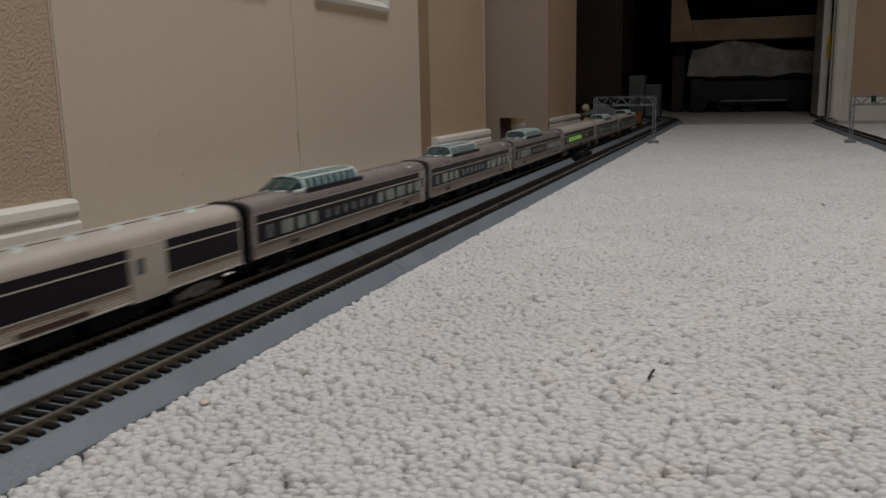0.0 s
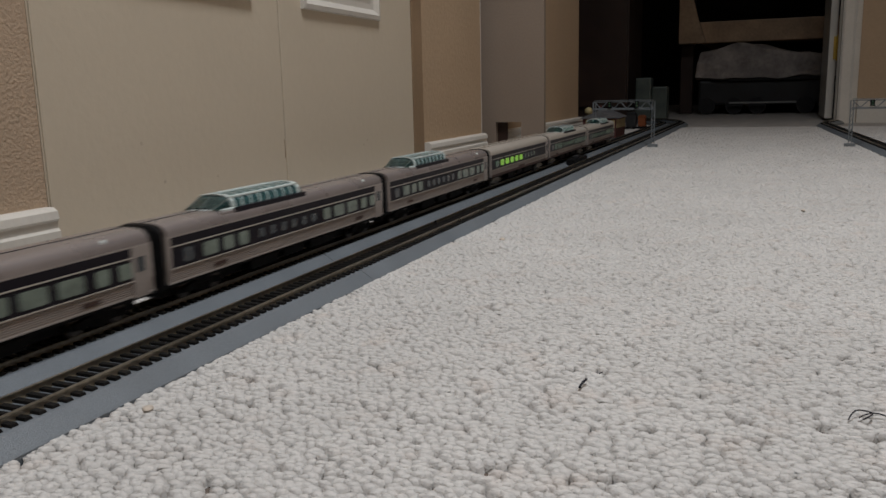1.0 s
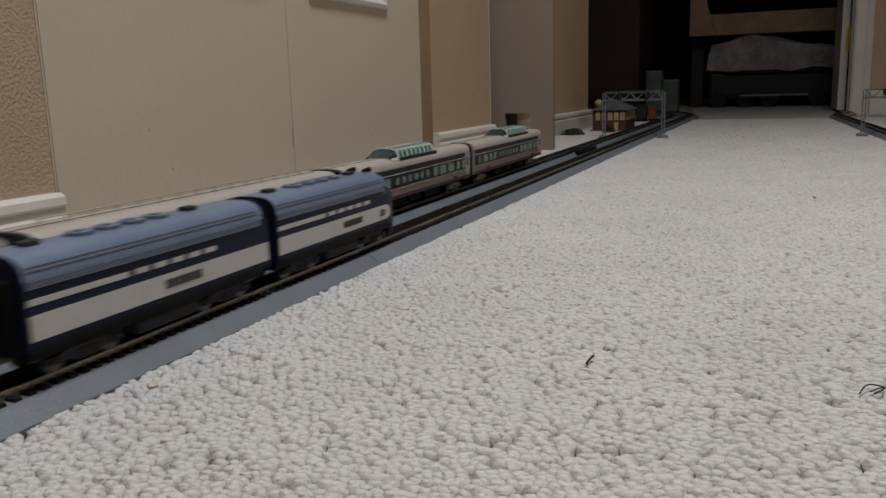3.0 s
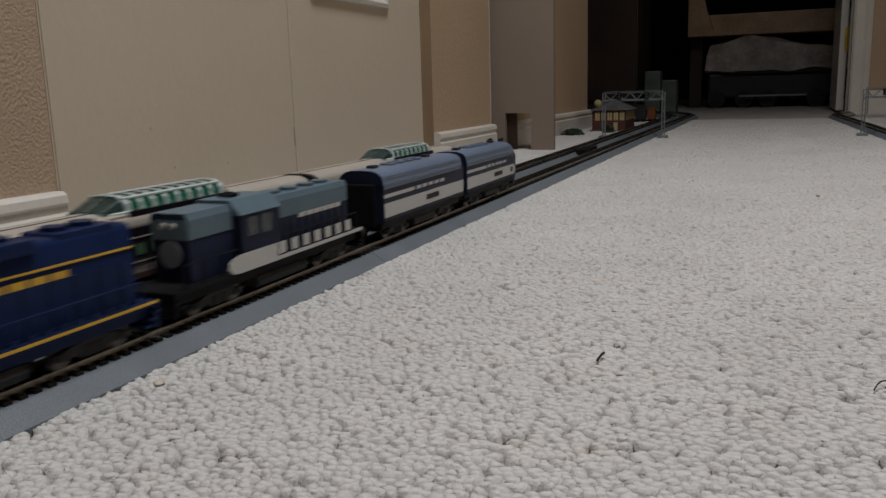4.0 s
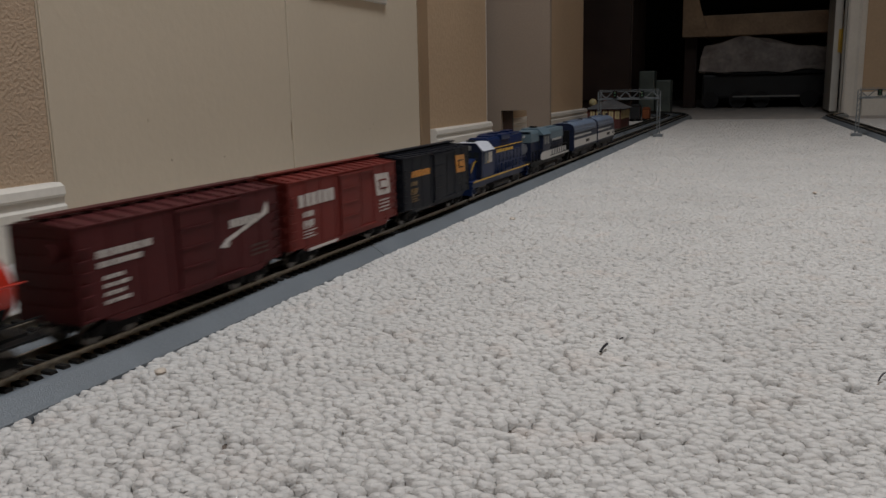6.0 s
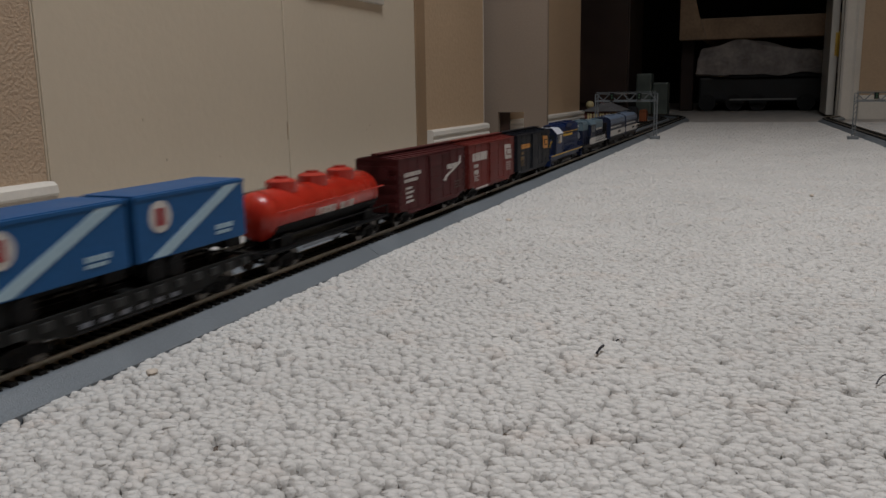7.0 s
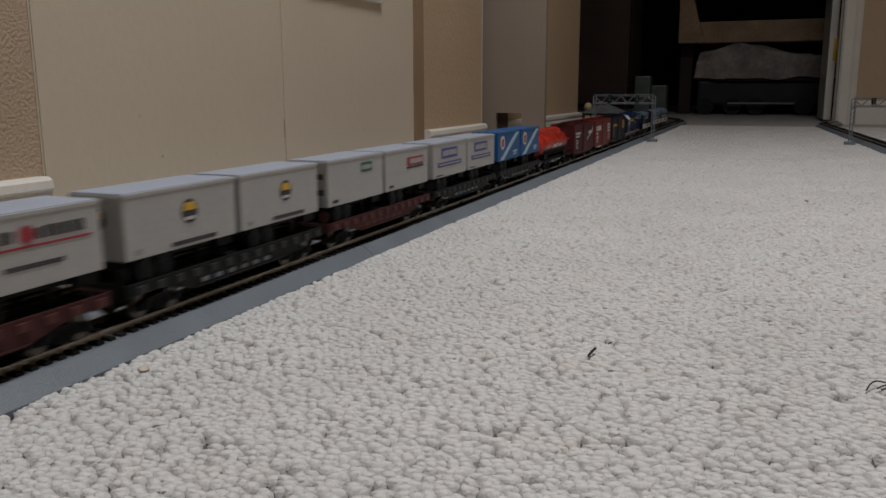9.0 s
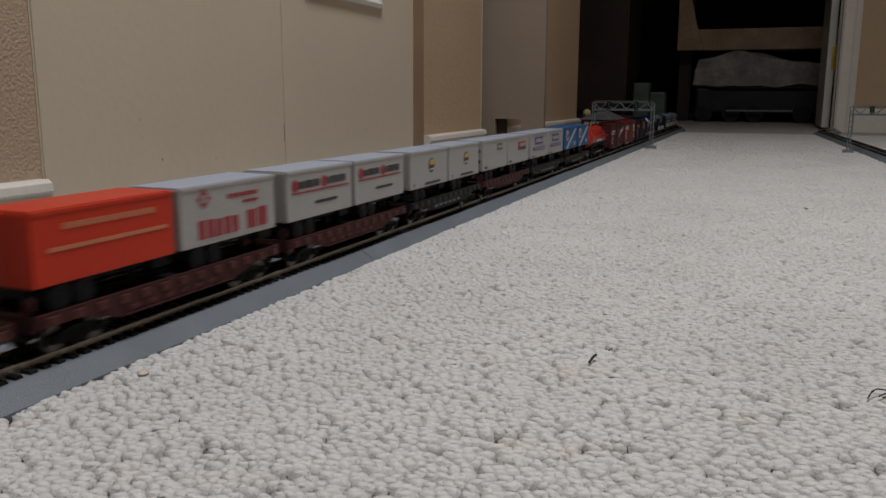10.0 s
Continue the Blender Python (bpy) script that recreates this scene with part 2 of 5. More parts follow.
structure("floor", box(B(), -2.4, 2.2, -4.2, 6.4, -0.16, -0.0045), M_BACKING, "cream berber carpet covering the whole floor", "carpet")


def carpet_pile():
    """The loops of the carpet where the camera passes near, one uneven nub each."""
    rng = np.random.default_rng(4)
    pts, size = [], []
    for ya, yb, step in ((0.07, 0.78, 0.0038), (0.78, 1.25, 0.0045), (1.25, 1.75, 0.0055), (1.75, 2.7, 0.0067)):
        y, row = ya, 0
        while y < yb:
            xs = np.arange(-0.240 + (row % 2) * step * 0.5, 0.30 + 0.13 * y, step)
            xs = xs[(xs > -0.0012) | (xs < -0.1045)]
            pts.append(np.stack([xs, np.full(len(xs), y)], 1))
            size.append(np.full(len(xs), step))
            y += step * 0.86
            row += 1
    p, size = np.concatenate(pts), np.concatenate(size)
    gap = np.array([noise.noise((u * 95, w * 170, 4.0)) for u, w in p])
    keep = rng.random(len(p)) > 0.10 + 0.16 * (gap > 0.30)
    p, size = p[keep], size[keep]
    p += rng.normal(0, 0.24, p.shape) * size[:, None]
    n = len(p)
    seg, rings = 6, ((1.0, -0.55), (0.93, 0.68), (0.58, 0.94))
    base = [(c * math.cos(2 * math.pi * (k + 0.5 * r) / seg), c * math.sin(2 * math.pi * (k + 0.5 * r) / seg), h) for r, (c, h) in enumerate(rings) for k in range(seg)] + [(0, 0, 1.0)]
    base = np.array(base)
    a = rng.normal(0, 0.35, n)
    big = rng.uniform(0.85, 1.22, n)
    lx, ly = size * 0.87 * big * rng.uniform(0.90, 1.30, n), size * 0.70 * big
    hgt = 0.0034 * rng.uniform(0.95, 1.05, n)
    swell = np.array([noise.noise((u * 55, w * 55, 0.3)) for u, w in p])
    drop = rng.uniform(-0.00012, 0.00012, n) + 0.0006 * swell
    jit = 1 + rng.normal(0, 0.045, (n, len(base), 3))
    v = base[None] * jit
    x, yy = v[..., 0] * lx[:, None], v[..., 1] * ly[:, None]
    lean = rng.normal(0, 0.10, (n, 2))
    z = v[..., 2] * hgt[:, None] - 0.0032 + drop[:, None]
    ca, sa = np.cos(a)[:, None], np.sin(a)[:, None]
    top = np.maximum(v[..., 2], 0) * hgt[:, None]
    wx = p[:, :1] + x * ca - yy * sa + top * lean[:, :1]
    wy = p[:, 1:] + x * sa + yy * ca + top * lean[:, 1:]
    co = np.stack([wx, wy, z], -1).reshape(-1, 3)
    tris = []
    for r in range(2):
        for k in range(seg):
            i, j = r * seg + k, r * seg + (k + 1) % seg
            tris += [(i, j, j + seg), (i, j + seg, i + seg)]
    tris += [(2 * seg + k, 2 * seg + (k + 1) % seg, 3 * seg) for k in range(seg)]
    tris = np.array(tris)
    faces = (tris[None] + (np.arange(n) * len(base))[:, None, None]).reshape(-1, 3)
    me = bpy.data.meshes.new("carpet_pile")
    me.vertices.add(len(co))
    me.vertices.foreach_set("co", co.ravel())
    me.loops.add(faces.size)
    me.loops.foreach_set("vertex_index", faces.ravel())
    me.polygons.add(len(faces))
    me.polygons.foreach_set("loop_start", np.arange(0, faces.size, 3))
    me.polygons.foreach_set("loop_total", np.full(len(faces), 3))
    me.polygons.foreach_set("use_smooth", np.ones(len(faces), bool))
    me.update()
    me.materials.append(M_CARPET)
    tagged(new("carpet_pile", me), "cream looped wool pile of the berber carpet", "carpet pile", kind="stuff")


carpet_pile()
# added sheet whose dark colour deepens the gaps between the loops
structure("carpet_base", loft(B(), [[(-0.240, 0.07, z), (0.306, 0.07, z), (0.648, 2.70, z), (-0.240, 2.70, z)] for z in (-0.0042, -0.0036)]), M_PILESHADE, "dark brown sheet under the carpet loops, painting the shade in their gaps", "carpet")

# walls of the hall; the dark room lies beyond its end
structure("wall_west", box(B(), -0.40, WALLX, -4.2, 0.4575, -0.02, 2.42), M_WALL, "tan wall with orange-peel texture beside the closet", "wall")
structure("wall_west_lintel", box(B(), -0.40, WALLX, 0.4575, 1.1775, 2.03, 2.42), M_WALL, "tan wall above the closet door", "wall")
structure("wall_west_middle", box(B(), -0.40, WALLX2, 1.1775, 1.4550, -0.02, 2.42), M_WALLS, "short tan wall between closet and panel", "wall")
structure("wall_west_end", box(B(), -0.40, WALLX2, 1.530, 2.292, -0.02, 2.42), M_WALLS, "tan wall at the end of the hall", "wall")
# added backing, coloured dark for the shade in the gap by the board
structure("recess_back", box(B(), -0.44, -0.42, 1.35, 1.62, -0.02, 2.42), M_DARKWOOD_SHADE, "added dark backing for the shade of the narrow gap", "wall")
structure("closet_back", box(B(), -0.95, -0.93, 0.30, 1.20, -0.02, 2.42), M_WALLS, "plain closet back wall", "wall")
structure("wall_east", box(B(), 1.50, 1.62, -4.2, 3.05, -0.02, 2.42), M_WALLS, "plain tan wall along the hall", "wall")
structure("wall_south", box(B(), -0.40, 1.62, -4.34, -4.2, -0.02, 2.42), M_WALLS, "plain tan wall behind", "wall")
structure("wall_north", box(B(), 0.474, 2.2, 3.05, 3.17, -0.02, 2.42), M_WALLS, "tan wall beside the open doorway", "wall")
structure("wall_header", box(B(), -0.40, 0.474, 3.05, 3.17, 2.08, 2.42), M_WALLS, "tan wall above the doorway", "wall")
# these four walls carry the unlit room's darkness in their colour
structure("room_wall_north", box(B(), -2.4, 2.2, 6.2, 6.4, -0.02, 2.42), M_UNLITWALL, "room wall with the unlit darkness put into its colour", "wall")
structure("room_wall_west", box(B(), -2.4, -2.2, 2.292, 6.2, -0.02, 2.42), M_UNLITWALL, "room wall with the unlit darkness put into its colour", "wall")
structure("room_wall_south", box(B(), -2.2, -0.40, 2.172, 2.292, -0.02, 2.42), M_UNLITWALL, "room wall with the unlit darkness put into its colour", "wall")
structure("room_wall_east", box(B(), 2.0, 2.2, 3.17, 6.2, -0.02, 2.42), M_UNLITWALL, "room wall with the unlit darkness put into its colour", "wall")
structure("ceiling", box(B(), -2.4, 2.2, -4.34, 6.4, 2.42, 2.50), M_CEIL, "white textured ceiling", "ceiling")


def baseboard(name, y0, y1, x, h=0.0503, label="white moulded baseboard"):
    pts = [(0, -0.01), (0.0125, -0.01), (0.0125, h * 0.66), (0.0105, h * 0.70), (0.0105, h * 0.80), (0.0125, h * 0.84), (0.0115, h * 0.95), (0.008, h), (0, h)]
    structure(name, prof(B(), [(x + a, z) for a, z in pts], y0, y1), M_TRIM, label, "baseboard", True)


baseboard("baseboard", -4.2, 0.4555, WALLX)
baseboard("baseboard_2", 1.1795, 1.454, WALLX2)
baseboard("baseboard_3", 1.531, 2.302, WALLX2, 0.0495)


def bifold_door():
    d = root("bifold_door", "closed cream bifold closet door with moulded panels", "door")
    d.location = (-0.0028, -0.0055, 0.0)
    for y0, y1 in ((0.4645, 0.7872), (0.7888, 1.1405)):
        leaf = part("door_leaf", box(B(), -0.272, -0.240, y0, y1, 0.012, 2.02, 0.002), M_DOOR, d)
        # raised field with a moulded frame round it
        a, b = (0.520, 0.738) if y0 < 0.6 else (0.834, 1.031)
        for z0, z1 in ((0.2215, 0.93), (1.06, 1.90)):
            bm = B()
            o = [(-0.2400, a, z0), (-0.2400, b, z0), (-0.2400, b, z1), (-0.2400, a, z1)]
            def ring(k, x):
                return [(x, a + k, z0 + k), (x, b - k, z0 + k), (x, b - k, z1 - k), (x, a + k, z1 - k)]
            loft(bm, [ring(0, -0.2415), ring(0.001, -0.2355), ring(0.006, -0.2345), ring(0.013, -0.2395), ring(0.020, -0.2395), ring(0.034, -0.2365)])
            part("door_panel", bm, M_TRIM, leaf, "moulded door panel edge")
    for y, z, h, w in ((0.7855, 0.070, 0.020, 0.0008), (0.565, 0.090, 0.0025, 0.0022), (0.590, 0.055, 0.0020, 0.0020), (0.665, 0.052, 0.0016, 0.0016), (0.975, 0.062, 0.0020, 0.0026), (0.985, 0.067, 0.0015, 0.0020)):
        part("scuff", box(B(), -0.2402, -0.2397, y - w / 2, y + w / 2, z - h / 2, z + h / 2), M_JAMB if h > 0.01 else M_SCUFF, d, "small brown scuff mark")
    return d


bifold_door()
# the closet's right jamb
structure("door_jamb", box(B(), -0.33, -0.2433, 1.1390, 1.1770, -0.01, 2.03, 0.002), M_JAMB, "brown painted closet door jamb", "door jamb")
structure("door_jamb_left", box(B(), -0.33, -0.2440, 0.4576, 0.4588, -0.01, 2.03), M_DOOR, "cream painted closet door jamb", "door jamb")


def notched_panel():
    """A tall board that stands out from the wall, with a square notch over the floor."""
    bm = B()
    x0, x1 = -0.30, -0.1358
    y0, y1 = 1.490, 1.502
    n0, n1, nz = -0.2290, -0.1795, 0.0685
    loft(bm, [[(x, y, z) for x, z in ((x0, -0.006), (n0, -0.006), (n0, nz), (n1, nz), (n1, -0.006), (x1, -0.006), (x1, 2.1), (x0, 2.1))] for y in (y0, y1)])
    tagged(part("wall_board", bm, M_PANEL, None), "tall grey-brown board with a square notch at the floor", "board")
    # made-up strip that fills the left part of the notch with dark
    tagged(part("wall_post", box(B(), -0.2445, -0.2105, 1.5025, 1.5085, -0.006, 2.1), M_DARKWOOD_SHADE, None), "dark brown strip added behind the notch of the tall board", "post")
    tagged(part("board_trim", box(B(), WALLX2 - 0.003, WALLX2, 1.4555, 1.4585, 0.05, 2.1), M_TRIM, None), "thin white trim strip beside the board", "trim", kind="structure")


notched_panel()


# doorway on the right: casing, door edge and hinge
def doorway():
    d = root("door_1", "open white door seen edge-on with a brass hinge", "door")
    part("door_leaf", box(B(), 0.433, 0.4575, 3.215, 3.60, 0.004, 2.04, 0.002), M_TRIM, d)
    for z in (0.245, 1.80):
        h = part("hinge", box(B(), 0.4475, 0.4670, 3.209, 3.2145, z - 0.039, z + 0.039, 0.001), M_HINGE, d, "brass butt hinge")
        part("hinge_pin", cyl(B(), (0.4595, 3.2075, z), "z", 0.0038, 0.086, 10), M_HINGE, h, smooth=True)
    f = root("door_frame", "white painted door frame and casing", "door frame")
    part("jamb", box(B(), 0.4610, 0.4735, 3.052, 3.19, -0.01, 2.08, 0.002), M_TRIM, f)
    part("stop", box(B(), 0.4560, 0.4609, 3.10, 3.135, -0.01, 2.08, 0.001), M_TRIM, f)
    bm = B()
    loft(bm, [[(x, y, z) for x, y in ((0.4590, 3.049), (0.4590, 3.036), (0.466, 3.031), (0.492, 3.034), (0.500, 3.030), (0.515, 3.036), (0.517, 3.049))] for z in (-0.01, 2.12)])
    part("casing", bm, M_TRIM, f)


doorway()
structure("baseboard_4", box(B(), 0.518, 1.50, 3.037, 3.0495, -0.01, 0.072, 0.002), M_TRIM, "white moulded baseboard by the doorway", "baseboard")


# ---- tracks ----
CURVE_Y, CURVE_R = 2.85, 0.62


def along(cx, pts, y0, y1, side, bend=0.0):
    """Rings of an outline (x, z) set along a straight track at cx and, past y1, round a bend of that many degrees to side."""
    rings = [[(cx + x, y, z) for x, z in pts] for y in (y0, y1)]
    r = CURVE_R
    for i in range(1, int(bend / 6) + 1):
        a = radians(6 * i)
        rings.append([(cx + side * (r - (r - side * x) * math.cos(a)), y1 + (r - side * x) * math.sin(a), z) for x, z in pts])
    return rings


BEDPTS = [(0.0254, -0.012), (0.0250, 0.0002), (0.0238, 0.0012), (0.0162, 0.0062), (0.0148, 0.0066), (-0.0148, 0.0066), (-0.0162, 0.0062), (-0.0238, 0.0012), (-0.0250, 0.0002), (-0.0254, -0.012)]
RAILPTS = [(-0.0011, 0.0066), (-0.0011, 0.0071), (-0.0003, 0.0067), (-0.0003, 0.0095), (-0.0006, 0.0098), (-0.0006, 0.0103), (-0.0004, 0.0105),
           (0.0004, 0.0105), (0.0006, 0.0103), (0.0006, 0.0098), (0.0003, 0.0095), (0.0003, 0.0067), (0.0011, 0.0071), (0.0011, 0.0066)]


def shifted(pts, dx):
    return [(x + dx, z) for x, z in pts]


def track(name, cx, joints, side, label, bend=96):
    t = root(name, label, "model track", "model tracks")
    for i, (a, b) in enumerate(zip(joints, joints[1:])):
        last = i == len(joints) - 2
        part("roadbed", loft(B(), along(cx, BEDPTS, a + 0.0003, b - 0.0003, side, bend if last else 0)), M_BED, t)
    for s in (-1, 1):
        for i, (a, b) in enumerate(zip(joints, joints[1:])):
            last = i == len(joints) - 2
            part("rail", loft(B(), along(cx, shifted(RAILPTS, s * 0.0086), a + 0.0002, b - 0.0002, side, bend if last else 0)), M_RAIL, t, "brown brass rail")
    return t


near_track = track("near_track", NEAR, (-4.1, -1.33, -0.415, 0.500, 1.208, CURVE_Y), -1, "grey plastic roadbed track with black ties and brass rails")
far_track = track("far_track", FAR, (-4.1, -1.33, -0.415, 0.545, 1.330, CURVE_Y - 0.055), -1, "grey plastic roadbed track with black ties and brass rails")
right_track = track("right_track", 0.487, (-4.1, 0.9, 1.9, 2.70), 1, "grey plastic roadbed track along the opposite side", 24)
right_track.matrix_basis = Matrix.Translation((0.456, 1.7, 0)) @ Matrix.Rotation(radians(2.6), 4, "Z") @ Matrix.Translation((-0.487, -1.7, 0))


def tie_mesh(bm, x, y, z, a=0.0):
    c, s = math.cos(a), math.sin(a)
    lo, hi = [], []
    for u, v in ((-0.0140, -0.0018), (0.0140, -0.0018), (0.0140, 0.0018), (-0.0140, 0.0018)):
        lo.append((x + u * c - v * s, y + u * s + v * c, z))
        hi.append((x + u * 0.97 * c - v * 0.8 * s, y + u * 0.97 * s + v * 0.8 * c, z + 0.0012))
    loft(bm, [lo, hi])


def bend_ties(bm, cx, y1, side):
    n = int(CURVE_R * radians(94 if side < 0 else 23) / 0.0067)
    for i in range(n):
        a = 0.0067 * (i + 0.5) / CURVE_R
        tie_mesh(bm, cx + side * CURVE_R * (1 - math.cos(a)), y1 + CURVE_R * math.sin(a), 0.0067, -side * a)


def sleepers():
    rng = random.Random(3)
    bm = B()
    tie_mesh(bm, 0, 0, 0)
    first = part("tie", bm, M_TIE, near_track)
    first.location = (NEAR, 0.13, 0.0067)
    for i in range(1, 300):
        o = new("tie", first.data)
        o.parent = near_track
        o.location = (NEAR + rng.uniform(-0.0003, 0.0003), 0.13 + 0.0067 * i, 0.0067)
    for tr, cx, spans, side, y1 in ((near_track, NEAR, ((-4.1, 0.1255), (2.137, CURVE_Y)), -1, CURVE_Y), (far_track, FAR, ((-4.1, CURVE_Y - 0.055),), -1, CURVE_Y - 0.055), (right_track, 0.487, ((-4.1, 2.70),), 1, 2.70)):
        v, f = [], []
        bm = B()
        bend_ties(bm, cx, y1, side)
        for a, b in spans:
            y = a + 0.004
            while y < b - 0.002:
                tie_mesh(bm, cx, y, 0.0067)
                y += 0.0067
        part("tie_strip", bm, M_TIE, tr, "row of small black ties", kind="stuff")
    # dark throw bar and motor of a turnout between the two tracks
    t = root("turnout_motor", "black turnout motor box between the tracks", "turnout motor")
    part("case", box(B(), -0.0615, -0.046, 1.345, 1.445, 0.0, 0.0118, 0.001), M_BLACK, t)
    part("lever", box(B(), -0.058, -0.050, 1.385, 1.405, 0.0118, 0.0150, 0.0005), M_GREY, t)


# ---- running gear ----
def truck(parent, y, wb=0.028, m=M_BLACK, r=0.0053):
    bm = B()
    h = wb / 2
    for s in (-1, 1):
        x0, x1 = sorted((s * 0.0102, s * 0.0124))
        plate(bm, [(-h - 0.0045, 0.0038), (-h - 0.0045, 0.0066), (-h * 0.5, 0.0086), (-0.004, 0.0092), (0.004, 0.0092), (h * 0.5, 0.0086), (h + 0.0045, 0.0066), (h + 0.0045, 0.0038), (h * 0.55, 0.0040), (h * 0.4, 0.0022), (-h * 0.4, 0.0022), (-h * 0.55, 0.0040)], x0, x1)
        for yy in (-h, h):
            cyl(bm, (s * 0.0128, yy, 0.0053), "x", 0.0021, 0.0014, 8)
        for yy in (-0.003, 0.003):
            cyl(bm, (s * 0.0126, yy, 0.0048), "z", 0.0011, 0.0040, 6)
    box(bm, -0.0102, 0.0102, -0.003, 0.003, 0.0055, 0.0095)
    t = part("truck", bm, m, parent, "black truck frame")
    t.location = (0, y, 0)
    for yy in (-h, h):
        bm = B()
        cyl(bm, (0, 0, 0), "x", 0.0010, 0.0180, 6)
        for s in (-1, 1):
            cyl(bm, (s * 0.0088, 0, 0), "x", r, 0.0020, 16)
            cyl(bm, (s * 0.0074, 0, 0), "x", r + 0.0005, 0.0005, 16)
        w = part("wheelset", bm, M_WHEEL, t, "steel wheel pair", True)
        w.location = (0, yy, r)
    return t


def couplers(parent, half):
    for s in (-1, 1):
        bm = B()
        y0, y1 = sorted((s * (half - 0.006), s * (half + 0.0052)))
        box(bm, -0.0012, 0.0012, y0, y1, 0.0076, 0.0098)
        box(bm, -0.0028, 0.0026, *sorted((s * (half + 0.0030), s * (half + 0.0058))), 0.0068, 0.0106, 0.0005)
        part("coupler", bm, M_WHEEL, parent, "metal knuckle coupler")


def bars(parent, x, y0, y1, z0, z1, n, m, gap=0.28, name="lettering", label=""):
    """Plain bars in place of a line of writing, on a side at x."""
    bm = B()
    w = (y1 - y0) / n
    xs = sorted((x, x + math.copysign(0.0003, x)))
    for i in range(n):
        box(bm, xs[0], xs[1], y0 + i * w, y0 + (i + 1 - gap) * w, z0, z1)
    return part(name, bm, m, parent, label)


def letters(parent, x, y0, y1, z0, z1, n, m, label=""):
    """A row of plain blocks for a word: close-set, of slightly uneven widths."""
    bm = B()
    w = (y1 - y0) / n
    xs = sorted((x, x + math.copysign(0.0003, x)))
    rng = random.Random(n * 31 + int(abs(y0) * 1e5))
    for i in range(n):
        box(bm, *xs, y0 + i * w, y0 + (i + rng.uniform(0.72, 0.84)) * w, z0, z1 - rng.uniform(0, 0.12) * (z1 - z0))
    return part("lettering", bm, m, parent, label)


def disc(parent, x, y, z, r, m, name="emblem", label="", seg=16, th=0.0003):
    bm = B()
    cyl(bm, (x + math.copysign(th / 2, x), y, z), "x", r, th, seg)
    return part(name, bm, m, parent, label)


def strip(parent, name, x, pts, m, label="", th=0.0003):
    xs = sorted((x, x + math.copysign(th, x)))
    return part(name, plate(B(), pts, *xs), m, parent, label)


def rect(y0, y1, z0, z1):
    return [(y0, z0), (y1, z0), (y1, z1), (y0, z1)]


# ---- passenger cars ----
PW = 0.0172
PL = 0.1395


